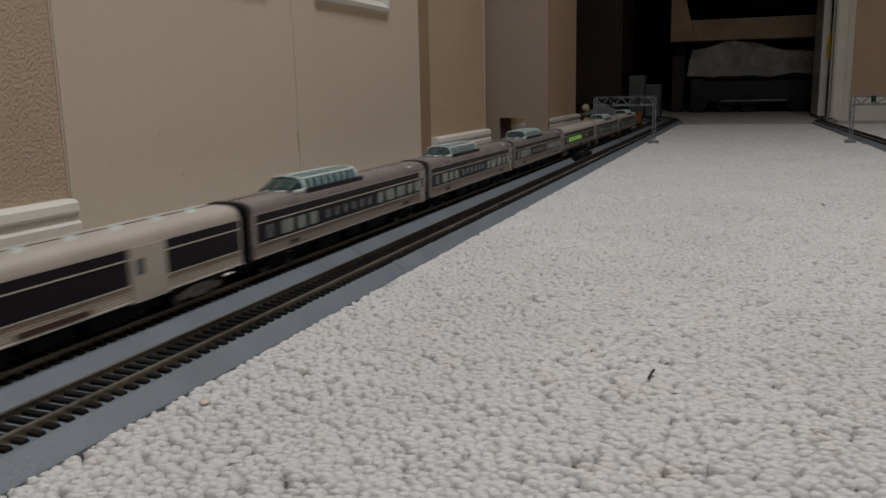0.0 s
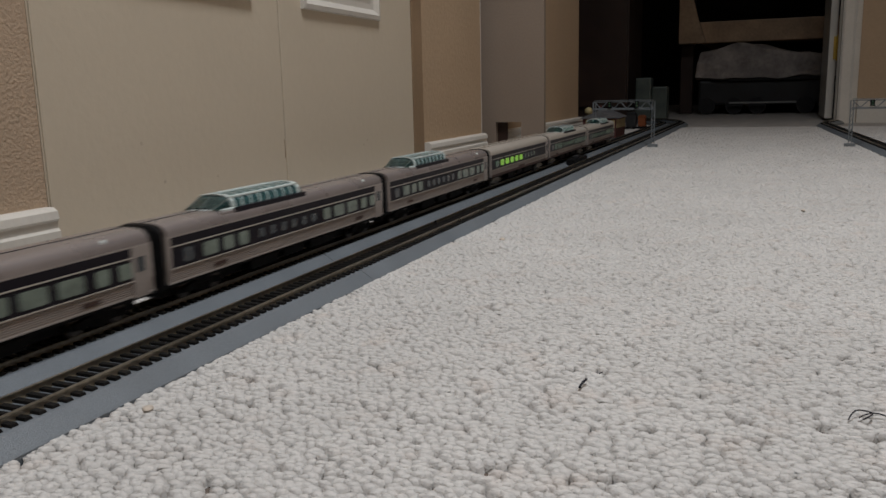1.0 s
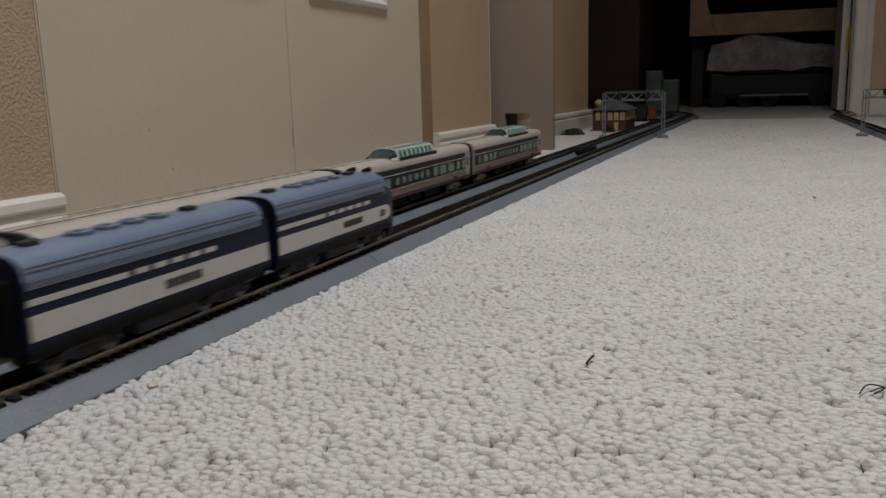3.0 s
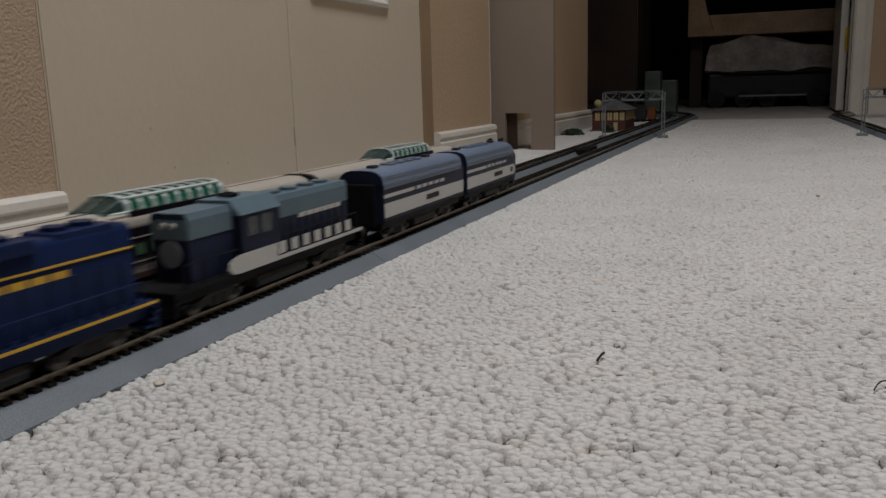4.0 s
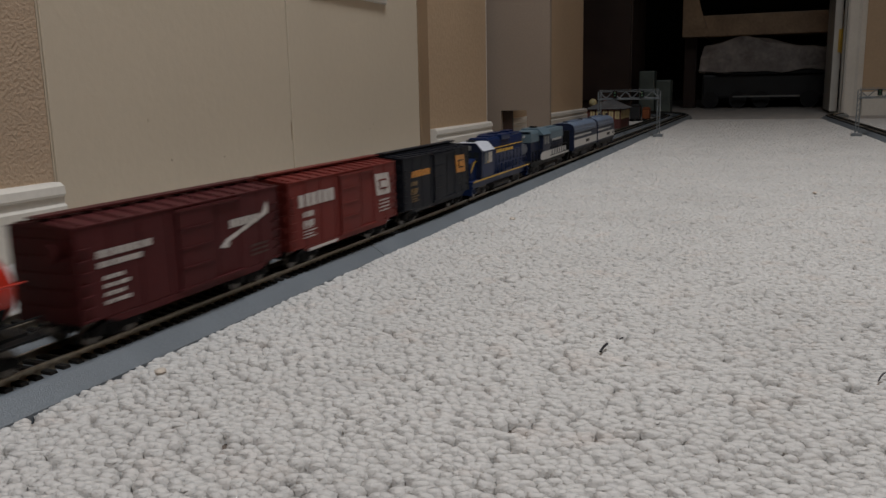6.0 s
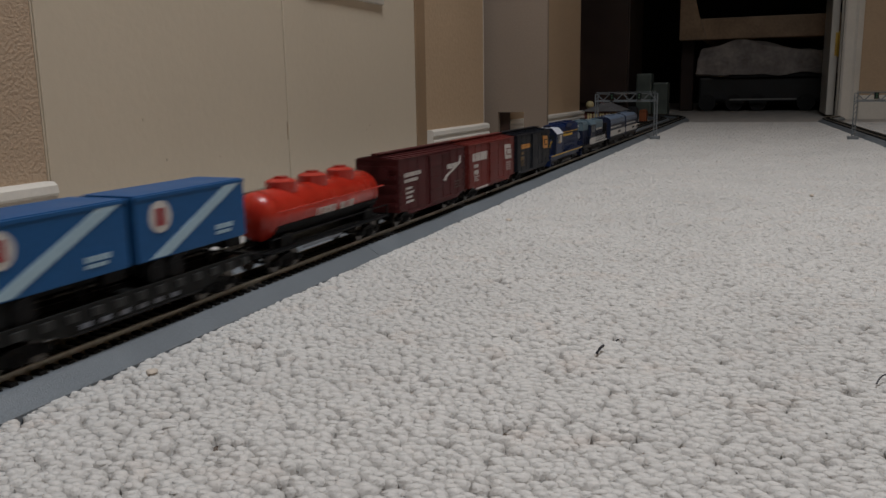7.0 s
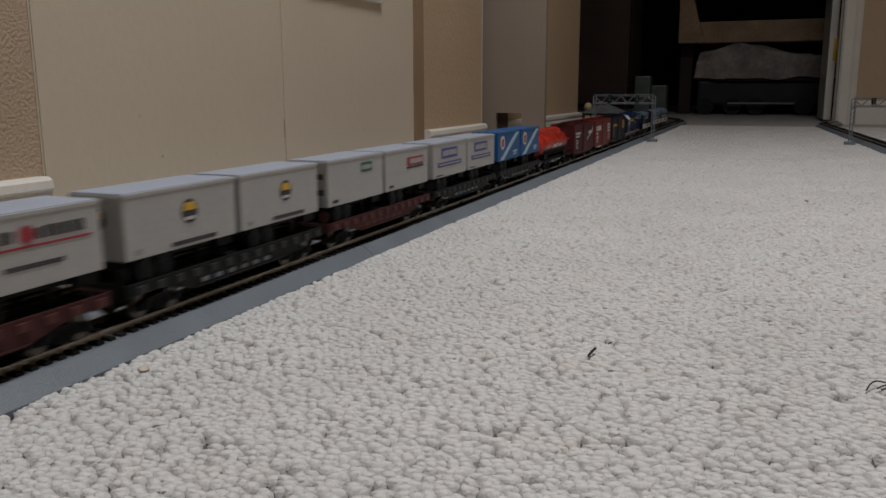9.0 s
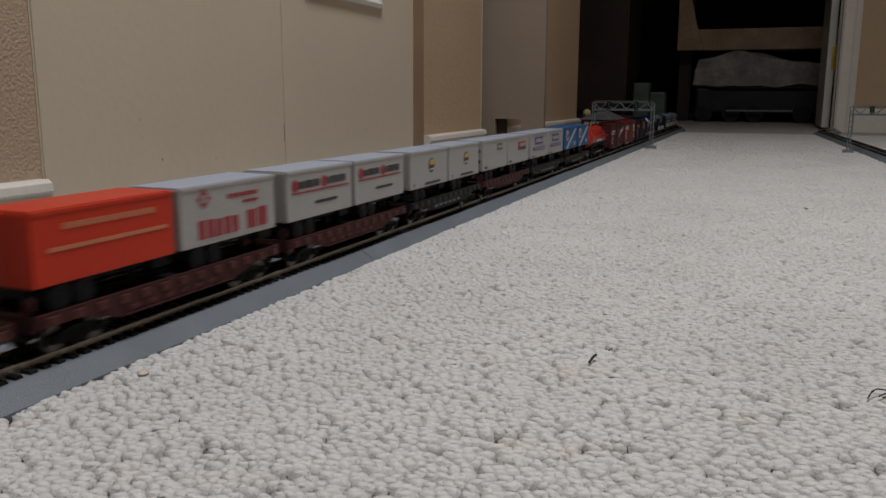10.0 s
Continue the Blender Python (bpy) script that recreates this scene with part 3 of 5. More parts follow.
def passenger_car(kind, label, shift=0.0145):
    c = root("passenger_car", label, "passenger car", "passenger train")
    side, roofm = (M_PALE, M_PALE) if kind == "baggage" else (M_SILVER, M_SILVROOF if kind == "dome" else M_PALE)
    # lower side with flutes
    right = [(PW, 0.0130)]
    for i in range(7):
        z = 0.0134 + 0.00108 * i
        right += [(PW, z), (PW - 0.0003, z + 0.0005), (PW - 0.0003, z + 0.0008), (PW, z + 0.0011)]
    right += [(PW, 0.0335), (PW, 0.0398)]
    pts = right + [(-x, z) for x, z in right[::-1]]
    part("body", prof(B(), pts, -PL, PL), side, c)
    part("roof", prof(B(), arch(PW, 0.0398, 0.0474, 14), -PL + 0.001, PL - 0.001), roofm, c, smooth=True)
    part("roof_seam", box(B(), -0.0003, 0.0003, -PL + 0.002, PL - 0.002, 0.0472, 0.0477), M_GREY, c)
    part("underframe", box(B(), -0.0125, 0.0125, -PL + 0.004, PL - 0.004, 0.0092, 0.0129), M_BLACK, c)
    part("centre_sill", box(B(), -0.0060, 0.0060, -PL + 0.004, PL - 0.004, 0.0030, 0.0092), M_BLACK, c)
    bm = B()
    for y0, y1, z0 in ((-0.055, -0.022, 0.0035), (-0.014, 0.012, 0.0045), (0.022, 0.058, 0.0038)):
        box(bm, -0.0135, 0.0135, y0, y1, z0, 0.0100, 0.0008)
    part("equipment_box", bm, M_BLACK, c)
    for s in (-1, 1):
        bm = B()
        prof(bm, [(0.0150 if abs(x) > 0.0150 and x > 0 else (-0.0150 if x < -0.0150 else x), z) for x, z in [(0.0150, 0.010), *arch(0.0150, 0.0395, 0.0472, 10), (-0.0150, 0.010)]], *sorted((s * PL, s * (PL + 0.0042))))
        part("diaphragm", bm, M_BLACK, c, "black corrugated end diaphragm")
    couplers(c, PL)
    for y in (-0.104, 0.104):
        truck(c, y, 0.029, M_LGREY if kind in ("baggage", "green", "tail") else M_BLACK)
    for s in (-1, 1):
        x = s * PW
        y0, y1 = -PL + 0.004, PL - 0.004
        if kind == "baggage":
            spans = ((-PL + 0.002, -0.062), (-0.048, 0.046), (0.074, PL - 0.002))
        else:
            spans = ((y0, y1),)
        for a, b in spans:
            strip(c, "window_band", x, rect(a, b, 0.0214, 0.0334), M_BAND, "black window band")
            strip(c, "letter_board", x, rect(a, b, 0.0341, 0.0388), M_BAND, "dark letter board")
            strip(c, "belt_rail", x, rect(a, b, 0.0334, 0.0341), M_PALE, "", 0.0006)
            strip(c, "window_sill", x, rect(a, b, 0.0208, 0.0214), M_PALE, "", 0.0006)
        strip(c, "side_sill", x, rect(-PL, PL, 0.0126, 0.0132), side, "", 0.0006)
        if kind in ("green", "tail"):
            strip(c, "skirt", x, rect(-PL + 0.003, PL - 0.003, 0.0122, 0.0150), M_PLATE, "dark brown skirt", 0.0008)
        xw = s * (PW + 0.0003)
        if kind == "baggage":
            for ya in (-0.061, 0.047):
                d = strip(c, "side_door", x, rect(ya, ya + 0.013 if ya < 0 else ya + 0.026, 0.0118, 0.0392), M_PALE, "pale baggage door", 0.0008)
                strip(d, "door_window", s * (PW + 0.0008), rect(ya + 0.004, ya + 0.009, 0.0255, 0.0330), M_LIMEDIM if ya < 0 else M_PANED)
            bars(c, x, -0.021, 0.020, 0.0140, 0.0162, 1, M_PLATE, 0, "name_plate", "dark red name plate")
        else:
            wins = []
            if kind == "green":
                wins = [(-0.1215, 0.0135, 0.0066, M_LIMEDIM)] + [(-0.1003 + 0.0212 * i, 0.0138, 0.0072, M_LIME) for i in range(5)] + [(0.012 + 0.0150 * i, 0.004, 0.007, M_PANE) for i in range(4)]
            else:
                lo = M_LIMEDIM if kind == "tail" else M_PANE
                wins = [(-0.126, 0.009, 0.0085, M_PANED), (-0.108, 0.0145, 0.0085, lo), (-0.088, 0.0105, 0.0085, lo), (-0.072, 0.0105, 0.0085, lo)]
                wins += [(-0.050 + 0.0135 * i, 0.0067, 0.0062, M_PANED if kind != "tail" else lo) for i in range(6)]
                wins += [(0.036, 0.0105, 0.0085, lo), (0.052, 0.0165, 0.0085, lo), (0.074, 0.0165, 0.0085, lo), (0.098, 0.0095, 0.0085, lo), (0.114, 0.0095, 0.0085, lo)]
            for yy, w, h, m in wins:
                zc = 0.0274
                q = 0.0011
                a, b, e, f = yy, yy + w, zc - h / 2, zc + h / 2
                strip(c, "window", xw, [(a + q, e), (b - q, e), (b, e + q), (b, f - q), (b - q, f), (a + q, f), (a, f - q), (a, e + q)], m, "lit green window" if m is M_LIME else "")
            for ya in (-0.098, 0.088) if kind != "green" else (-0.020,):
                bars(c, x, ya, ya + (0.012 if kind != "green" else 0.030), 0.0152, 0.0172, 1, M_PLATE, 0, "name_plate", "dark red name plate")
            d = strip(c, "end_door", x, rect(PL - 0.016, PL - 0.004, 0.0118, 0.0392), side, "silver vestibule door", 0.0007)
            strip(d, "door_window", s * (PW + 0.0007), rect(PL - 0.0125, PL - 0.0067, 0.0255, 0.0335), M_PANED)
    if kind == "baggage":
        for i in range(9):
            bm = B()
            cyl(bm, (0.004, -0.12 + 0.029 * i, 0.0478), "z", 0.0035, 0.0016, 12, 0.0026)
            part("roof_vent", bm, M_DOMEFRAME, c, "small pale roof vent", True)
    elif kind == "green":
        for i in range(16):
            bm = B()
            bar(bm, (0.0045, -0.125 + 0.0165 * i, 0.0475), (0.0045, -0.125 + 0.0165 * i, 0.0515), 0.0006)
            part("roof_stanchion", bm, M_PALE, c, "thin roof rail post")
        part("roof_rail", bar(B(), (0.0045, -0.128, 0.0513), (0.0045, 0.125, 0.0513), 0.00035), M_PALE, c)
    else:
        dome(c, shift, roofm)
        bm = B()
        bmesh.ops.create_uvsphere(bm, u_segments=10, v_segments=6, radius=0.0016, matrix=Matrix.Translation((0.0145, 0.108, 0.0445)))
        part("roof_lamp", bm, M_DOMEFRAME, c, "small pale roof marker", True)
    return c


def dome(car, shift, roofm):
    """A glazed observation dome: ribs, rails and panes, with a raked glazed nose."""
    y0, y1, w, zb, zt = shift - 0.104, shift + 0.000, 0.0138, 0.0462, 0.0556

    def sec(k=1.0, n=8):
        return [((w * k) * math.copysign(abs(math.cos(math.pi * i / n)) ** 0.62, math.cos(math.pi * i / n)), zb + (zt - zb) * k * math.sin(math.pi * i / n) ** 0.62) for i in range(n + 1)]

    d = part("dome_base", prof(B(), [(w + 0.0018, 0.0425), (w + 0.0016, zb - 0.0004), (w - 0.001, zb + 0.0004), (-w + 0.001, zb + 0.0004), (-w - 0.0016, zb - 0.0004), (-w - 0.0018, 0.0425)], y0 + 0.004, y1 - 0.002), roofm, car, "silver dome base")
    ribs = 8
    span = (y1 - 0.006 - (y0 + 0.020)) / ribs
    s1 = sec(0.97)
    for i in range(ribs):
        a, b = y0 + 0.020 + i * span, y0 + 0.020 + (i + 1) * span
        bm = B()
        rows = [[bm.verts.new((x, y, z)) for x, z in s1] for y in (a, b)]
        for k in range(len(s1) - 1):
            bm.faces.new((rows[0][k], rows[0][k + 1], rows[1][k + 1], rows[1][k]))
        p = part("dome_pane", bm, M_DOMEG if shift > 0.03 else M_DOME, d, "teal dome glass", True)
        p.visible_shadow = False
        if shift > 0.03:
            part("roof_pane", prof(B(), [s1[3], s1[4], s1[5], (s1[5][0], s1[5][1] + 0.0002), (0, s1[4][1] + 0.0003), (s1[3][0], s1[3][1] + 0.0002)], a + 0.0012, b - 0.0012), M_BAND, d, "dark tinted roof pane")
    for e, yy, yk in ((0, y0 + 0.020, y0 + 0.004), (1, y1 - 0.006, y1 + 0.002)):
        bm = B()
        a = [bm.verts.new((x, yy, z)) for x, z in s1]
        b = [bm.verts.new((x * 0.92, yk, zb + (z - zb) * 0.25)) for x, z in s1]
        for k in range(len(s1) - 1):
            bm.faces.new((a[k], a[k + 1], b[k + 1], b[k]))
        part("dome_end_pane", bm, M_NOSE, d, "raked teal end glass", True)
    s2, s3 = sec(1.0), sec(0.94)
    for i in range(ribs + 1):
        y = y0 + 0.020 + i * span
        t = 0.0020 if i in (0, ribs) else (0.0014 if shift > 0.03 else 0.0007)
        bm = B()
        ring = s2 + s3[::-1]
        loft(bm, [[(x, yy, z) for x, z in ring] for yy in (y - t, y + t)])
        part("dome_rib", bm, M_DOMEFRAME, d, "pale dome rib")
    for k in (0, 2, 4, 6, 8):
        x, z = s2[k]
        part("dome_rail", bar(B(), (x, y0 + 0.020, z), (x, y1 - 0.006, z), 0.0009 if k in (2, 6) else 0.0005), M_DOMEFRAME, d)
        x3, z3 = s1[k]
        part("dome_rail", bar(B(), (x, y0 + 0.020, z), (x3 * 0.92, y0 + 0.004, zb + (z3 - zb) * 0.25), 0.0004), M_FAR, d)
    for s in (-1, 1):
        part("dome_sill", box(B(), *sorted((s * (w - 0.001), s * (w + 0.0020))), y0 + 0.018, y1, zb - 0.0022, zb + 0.0010), M_BAND, d, "black dome sill")
    ring = [(w * math.copysign(abs(math.cos(math.pi * k / 8)) ** 0.7, math.cos(math.pi * k / 8)), y0 + 0.020 - 0.017 * math.sin(math.pi * k / 8) ** 0.7, zb + 0.0004) for k in range(9)]
    for p, q in zip(ring, ring[1:]):
        part("nose_sill", bar(B(), p, q, 0.0010), M_DOMEFRAME, d, "pale nose sill")
    bm = B()
    for i in range(7):
        for s in (-1, 1):
            box(bm, s * 0.006 - 0.0035, s * 0.006 + 0.0035, y0 + 0.026 + i * 0.011, y0 + 0.031 + i * 0.011, zb, zb + 0.0055, 0.0008)
    part("dome_seats", bm, M_NAVY, d, "dark dome seats")


# ---- locomotives ----
def cab_unit(a_unit, label):
    c = root("diesel_locomotive", label, "locomotive", "freight locomotives")
    h, w = 0.079, 0.0172
    top = arch(w, 0.0405, 0.0505, 12, 0.60)
    low = [(w, 0.0130), (w, 0.0405)]
    lowl = [(-x, z) for x, z in low[::-1]]
    ye = h - (0.020 if a_unit else 0.0)

    def body_ring(y, k=1.0, zc=0.0405):
        pts = low + lowl
        return [(x * k, y, 0.013 + (z - 0.013) * (zc - 0.013) / 0.0275) for x, z in pts]

    rings = [body_ring(-h), body_ring(ye)]
    if a_unit:
        rings += [body_ring(h - 0.013, 0.985, 0.0372), body_ring(h - 0.008, 0.94, 0.0335), body_ring(h - 0.004, 0.83, 0.0312), body_ring(h - 0.001, 0.58, 0.0280)]
    part("body", loft(B(), rings), M_NAVY, c, "navy body side", True)
    rr = [[(x, y, z) for x, z in top] for y in (-h + 0.0005, ye - 0.004)]
    if a_unit:
        rr += [[(x * 0.985, ye + 0.001, 0.0400 + (z - 0.0405) * 0.90) for x, z in top], [(x * 0.955, h - 0.0125, 0.0368 + (z - 0.0405) * 0.60) for x, z in top], [(x * 0.92, h - 0.0085, 0.0338 + (z - 0.0405) * 0.18) for x, z in top], [(x * 0.80, h - 0.0035, 0.0306 + (z - 0.0405) * 0.10) for x, z in top]]
    part("roof", loft(B(), rr), M_FROOF, c, "steel blue roof", True)
    for e in (-1,) if a_unit else (-1, 1):
        part("end_cap", prof(B(), top, *sorted((e * (h - 0.0004), e * (h + 0.0004)))), M_NAVY, c, "navy roof end")
    part("underframe", box(B(), -0.0140, 0.0140, -h + 0.002, h - 0.006, 0.0088, 0.0129), M_BLACK, c)
    part("fuel_tank", box(B(), -0.0140, 0.0140, -0.020, 0.022, 0.0028, 0.0088, 0.0015), M_GREY, c)
    for y in (-0.048, 0.046):
        truck(c, y, 0.030, M_GREY)
    couplers(c, h)
    for s in (-1, 1):
        if s == 1 and a_unit:
            continue
        part("end_diaphragm", box(B(), -0.011, 0.011, *sorted((s * h, s * (h + 0.003))), 0.011, 0.041, 0.001), M_BLACK, c)
    for i in range(4):
        bm = B()
        cyl(bm, (0, -0.034 + 0.0155 * i, 0.0512), "z", 0.0062, 0.0014, 18)
        cyl(bm, (0, -0.034 + 0.0155 * i, 0.0520), "z", 0.0022, 0.0010, 8)
        part("roof_fan", bm, M_FROOF, c, "round roof fan", True)
    for y in (-0.060, 0.036):
        part("exhaust_stack", box(B(), -0.003, 0.003, y - 0.004, y + 0.004, 0.0500, 0.0525, 0.0006), M_GREY, c)
    if a_unit:
        for s in (-1, 1):
            bm = B()
            cyl(bm, (s * 0.006, h - 0.027, 0.0522), "y", 0.0011, 0.010, 8, 0.0018)
            part("horn", bm, M_BLACK, c, "black air horn", True)
            bm = plate(B(), [(h - 0.0255, 0.0355), (h - 0.0195, 0.0350), (h - 0.0215, 0.0400), (h - 0.0255, 0.0405)], *sorted((s * 0.0166, s * 0.0174)))
            part("cab_window", bm, M_PANED, c)
            bm = B()
            loft(bm, [[(s * x, y, z) for x, y, z in ((0.0015, h - 0.0115, 0.0385), (0.0125, h - 0.0150, 0.0385), (0.0115, h - 0.0190, 0.0440), (0.0015, h - 0.0165, 0.0450))], [(s * x, y + 0.0012, z + 0.0006) for x, y, z in ((0.0015, h - 0.0115, 0.0385), (0.0125, h - 0.0150, 0.0385), (0.0115, h - 0.0190, 0.0440), (0.0015, h - 0.0165, 0.0450))]])
            part("windshield", bm, M_PANED, c)
        bm = B()
        cyl(bm, (0, h - 0.0025, 0.0275), "y", 0.0030, 0.004, 12)
        part("headlight", bm, M_FWHITE, c, "round nose headlight", True)
        part("pilot", box(B(), -0.0135, 0.0135, h - 0.010, h - 0.002, 0.0035, 0.0135, 0.002), M_NAVY, c)
    for s in (-1, 1):
        x = s * w
        e = ye + 0.001 if a_unit else h - 0.001
        strip(c, "grille_panel", x, rect(-h + 0.001, e - 0.006, 0.0372, 0.0404), M_FGREY, "grey grille panel")
        for i in range(4):
            strip(c, "louvre", s * (w + 0.0003), rect(-h + 0.001, e - 0.006, 0.0374 + 0.00085 * i, 0.0378 + 0.00085 * i), M_FROOF, "thin louvre line")
        for i in range(2):
            a1 = math.pi * (0.085 + 0.05 * i)
            strip(c, "roof_line", s * w * math.cos(a1) ** 0.60, rect(-h + 0.002, e - 0.008, 0.0405 + 0.01 * math.sin(a1) ** 0.8 - 0.0002, 0.0405 + 0.01 * math.sin(a1) ** 0.8 + 0.0002), M_FGREY)
        strip(c, "white_stripe", x, rect(-h + 0.001, -0.026, 0.0310, 0.0335), M_FWHITE)
        for i in range(5):
            strip(c, "side_vent", x, rect(-0.022 + 0.0118 * i, -0.0136 + 0.0118 * i, 0.0312, 0.0336), M_FWHITE)
        n = h - 0.0085 if a_unit else h - 0.001
        pts = [(-h + 0.001, 0.0172), (n - 0.012, 0.0172)]
        pts += [(n - 0.012 + 0.006 * math.sin(math.pi * k / 6), 0.0222 - 0.005 * math.cos(math.pi * k / 6)) for k in range(1, 6)] if a_unit else [(n, 0.0172), (n, 0.0272)]
        pts += [(n - 0.012, 0.0272), (-h + 0.001, 0.0272)] if a_unit else [(-h + 0.001, 0.0272)]
        strip(c, "white_band", x, pts, M_FWHITE, "off-white lower band")
        bars(c, s * (w + 0.0003), -0.004, 0.022, 0.0205, 0.0245, 7, M_GREY, 0.2)
        if a_unit:
            bars(c, s * (w + 0.0003), n - 0.022, n - 0.014, 0.0200, 0.0245, 2, M_GREY, 0.3)
        strip(c, "side_sill", x, rect(-h + 0.001, e, 0.0130, 0.0150), M_BLACK)
    return c


def railing(c, x, y0, y1, z0, z1, n, m):
    for i in range(n):
        y = y0 + (y1 - y0) * i / (n - 1)
        part("stanchion", bar(B(), (x, y, z0), (x, y, z1), 0.0005), m, c)
    part("handrail", bar(B(), (x, y0, z1), (x, y1, z1), 0.00045), m, c)


def hood_unit(blue, label):
    c = root("diesel_locomotive", label, "locomotive", "freight locomotives")
    h = 0.094
    hoodm, cabm = (M_BLUE, M_BLUE) if blue else (M_NAVY, M_NAVY)
    topm = M_BLUE if blue else M_GPROOF
    part("walkway", box(B(), -0.0165, 0.0165, -h, h, 0.0142, 0.0160, 0.0004), M_BLUE if blue else M_BLACK, c)
    part("frame", box(B(), -0.0125, 0.0125, -h + 0.003, h - 0.003, 0.0088, 0.0141), M_BLUE if blue else M_BLACK, c)
    part("fuel_tank", prof(B(), [(0.0135, 0.0088), (0.0150, 0.0062), (0.0130, 0.0028), (-0.0130, 0.0028), (-0.0150, 0.0062), (-0.0135, 0.0088)], -0.026, 0.024), M_GREY, c)
    for y in (-0.058, 0.058):
        truck(c, y, 0.031, M_GREY)
    couplers(c, h)
    for s in (-1, 1):
        part("pilot", box(B(), -0.0155, 0.0155, *sorted((s * (h - 0.003), s * h)), 0.0035, 0.0142, 0.0008), M_BLUE if blue else M_BLACK, c)
        bm = B()
        for k in range(3):
            box(bm, -0.0165, 0.0165, *sorted((s * (h - 0.010 + 0.003 * k), s * (h - 0.006 + 0.003 * k))), 0.0050 + 0.0028 * k, 0.0062 + 0.0028 * k)
        part("steps", bm, M_BLUE if blue else M_BLACK, c)
    hw = 0.0108
    ht = 0.0522 if blue else 0.0485
    long0, long1 = (-0.031, h - 0.008) if blue else (-0.004, h - 0.012)
    def hood(y0, y1, top, name, lab):
        q = 0.003
        o = [(hw, 0.0160), (hw, top - q), (hw - q * 0.35, top - q * 0.35), (hw - q, top), (-hw + q, top), (-hw + q * 0.35, top - q * 0.35), (-hw, top - q), (-hw, 0.0160)]
        hb = part(name, prof(B(), o, y0, y1), hoodm, c, lab, True)
        if not blue:
            zz = top - 0.0125
            for s in (-1, 1):
                strip(hb, "upper_panel", s * hw, rect(y0 + 0.0004, y1 - 0.0004, zz, top - q), M_GPROOF, "grey-green upper hood")
            part("hood_top", prof(B(), [(hw + 0.0003, top - q), (hw - q * 0.3, top + 0.0003), (-hw + q * 0.3, top + 0.0003), (-hw - 0.0003, top - q)], y0, y1), M_GPROOF, hb)
            for e in (y0, y1):
                part("hood_end", box(B(), -hw, hw, e - 0.0004, e + 0.0004, zz, top - q), M_GPROOF, hb)
        return hb
    hood(long0, long1, ht, "long_hood", "navy long hood" if not blue else "royal blue long hood")
    if blue:
        q = [(-h + 0.010, 0.0160), (-h + 0.010, 0.0318), (-h + 0.014, 0.0340), (-h + 0.030, 0.0362), (-h + 0.030, 0.0160)]
        part("short_hood", plate(B(), q, -hw, hw), M_BLUE, c, "low blue nose")
        cy0, cy1, ct = -h + 0.030, -0.031, 0.0468
        for s in (-1, 1):
            strip(c, "nose_stripe", s * hw, [(-h + 0.011, 0.0235), (-h + 0.020, 0.0310), (-h + 0.029, 0.0330), (-h + 0.029, 0.0345), (-h + 0.019, 0.0325), (-h + 0.011, 0.0250)], M_YELLOW)
    else:
        hood(-h + 0.019, -0.040, 0.0497, "short_hood", "tall navy short hood")
        bm = B()
        for s in (-1, 1):
            cyl(bm, (s * 0.0028, -h + 0.0182, 0.0440), "y", 0.0015, 0.002, 12)
        part("headlight", bm, M_FWHITE, c, "twin headlights", True)
        bm = B()
        bmesh.ops.create_cone(bm, cap_ends=True, segments=20, radius1=0.0067, radius2=0.0067, depth=0.0008, matrix=Matrix.Translation((0, -h + 0.0183, 0.030)) @ Matrix.Rotation(radians(90), 4, "X"))
        part("nose_emblem", bm, M_FGREY, c, "grey round nose emblem")
        cy0, cy1, ct = -0.040, -0.004, 0.0490
    cw = 0.0160
    part("cab", box(B(), -cw, cw, cy0, cy1, 0.0160, ct - 0.004, 0.0006), cabm, c)
    rf = [(cw + 0.0008, ct - 0.0048), (cw * 0.62, ct + 0.0028), (-cw * 0.62, ct + 0.0028), (-cw - 0.0008, ct - 0.0048)]
    part("cab_roof", prof(B(), rf, cy0 - 0.001, cy1 + 0.001), M_CABROOF if blue else M_GPROOF, c, "pale cab roof" if blue else "grey-green cab roof")
    if blue:
        o = [(cw, 0.0160), (cw + 0.0009, ct - 0.0046), (cw * 0.62, ct + 0.0029), (-cw * 0.62, ct + 0.0029), (-cw - 0.0009, ct - 0.0046), (-cw, 0.0160)]
        cf = part("cab_front", prof(B(), o, cy0 - 0.0040, cy0 - 0.0011), M_NAVY, c, "dark navy cab front")
        for s in (-1, 1):
            for xa, xb in ((0.0015, 0.0068), (0.0082, 0.0135)):
                part("front_window", box(B(), *sorted((s * xa, s * xb)), cy0 - 0.0044, cy0 - 0.0039, ct - 0.0125, ct - 0.0055), M_PANED, cf)
        part("number_board", box(B(), -0.006, 0.006, cy0 - 0.0046, cy0 - 0.0040, ct - 0.0035, ct + 0.0005), M_LGREY, cf)
    for s in (-1, 1):
        for i in range(2):
            a = cy0 + 0.005 + i * 0.0125
            strip(c, "cab_window", s * cw, rect(a, a + 0.0095, ct - 0.0165, ct - 0.0067), M_PANED if i == 0 else (M_PALE if blue else M_PANED), "", 0.0004)
        strip(c, "cab_front_window", s * 0.006, rect(cy0 - 0.0007, cy0, ct - 0.0165, ct - 0.008), M_PANED, "", 0.006)
        x = s * hw
        strip(c, "hood_side", x, rect(long0 + 0.004, long1 - 0.004, 0.0175, 0.0360), hoodm, "", 0.0005)
        bm = B()
        for i in range(9):
            y = long0 + 0.008 + i * (long1 - long0 - 0.016) / 8
            box(bm, *sorted((x + s * 0.0005, x + s * 0.0008)), y - 0.0003, y + 0.0003, 0.018, 0.0358)
        part("seam_relief", bm, M_BLACK, c)
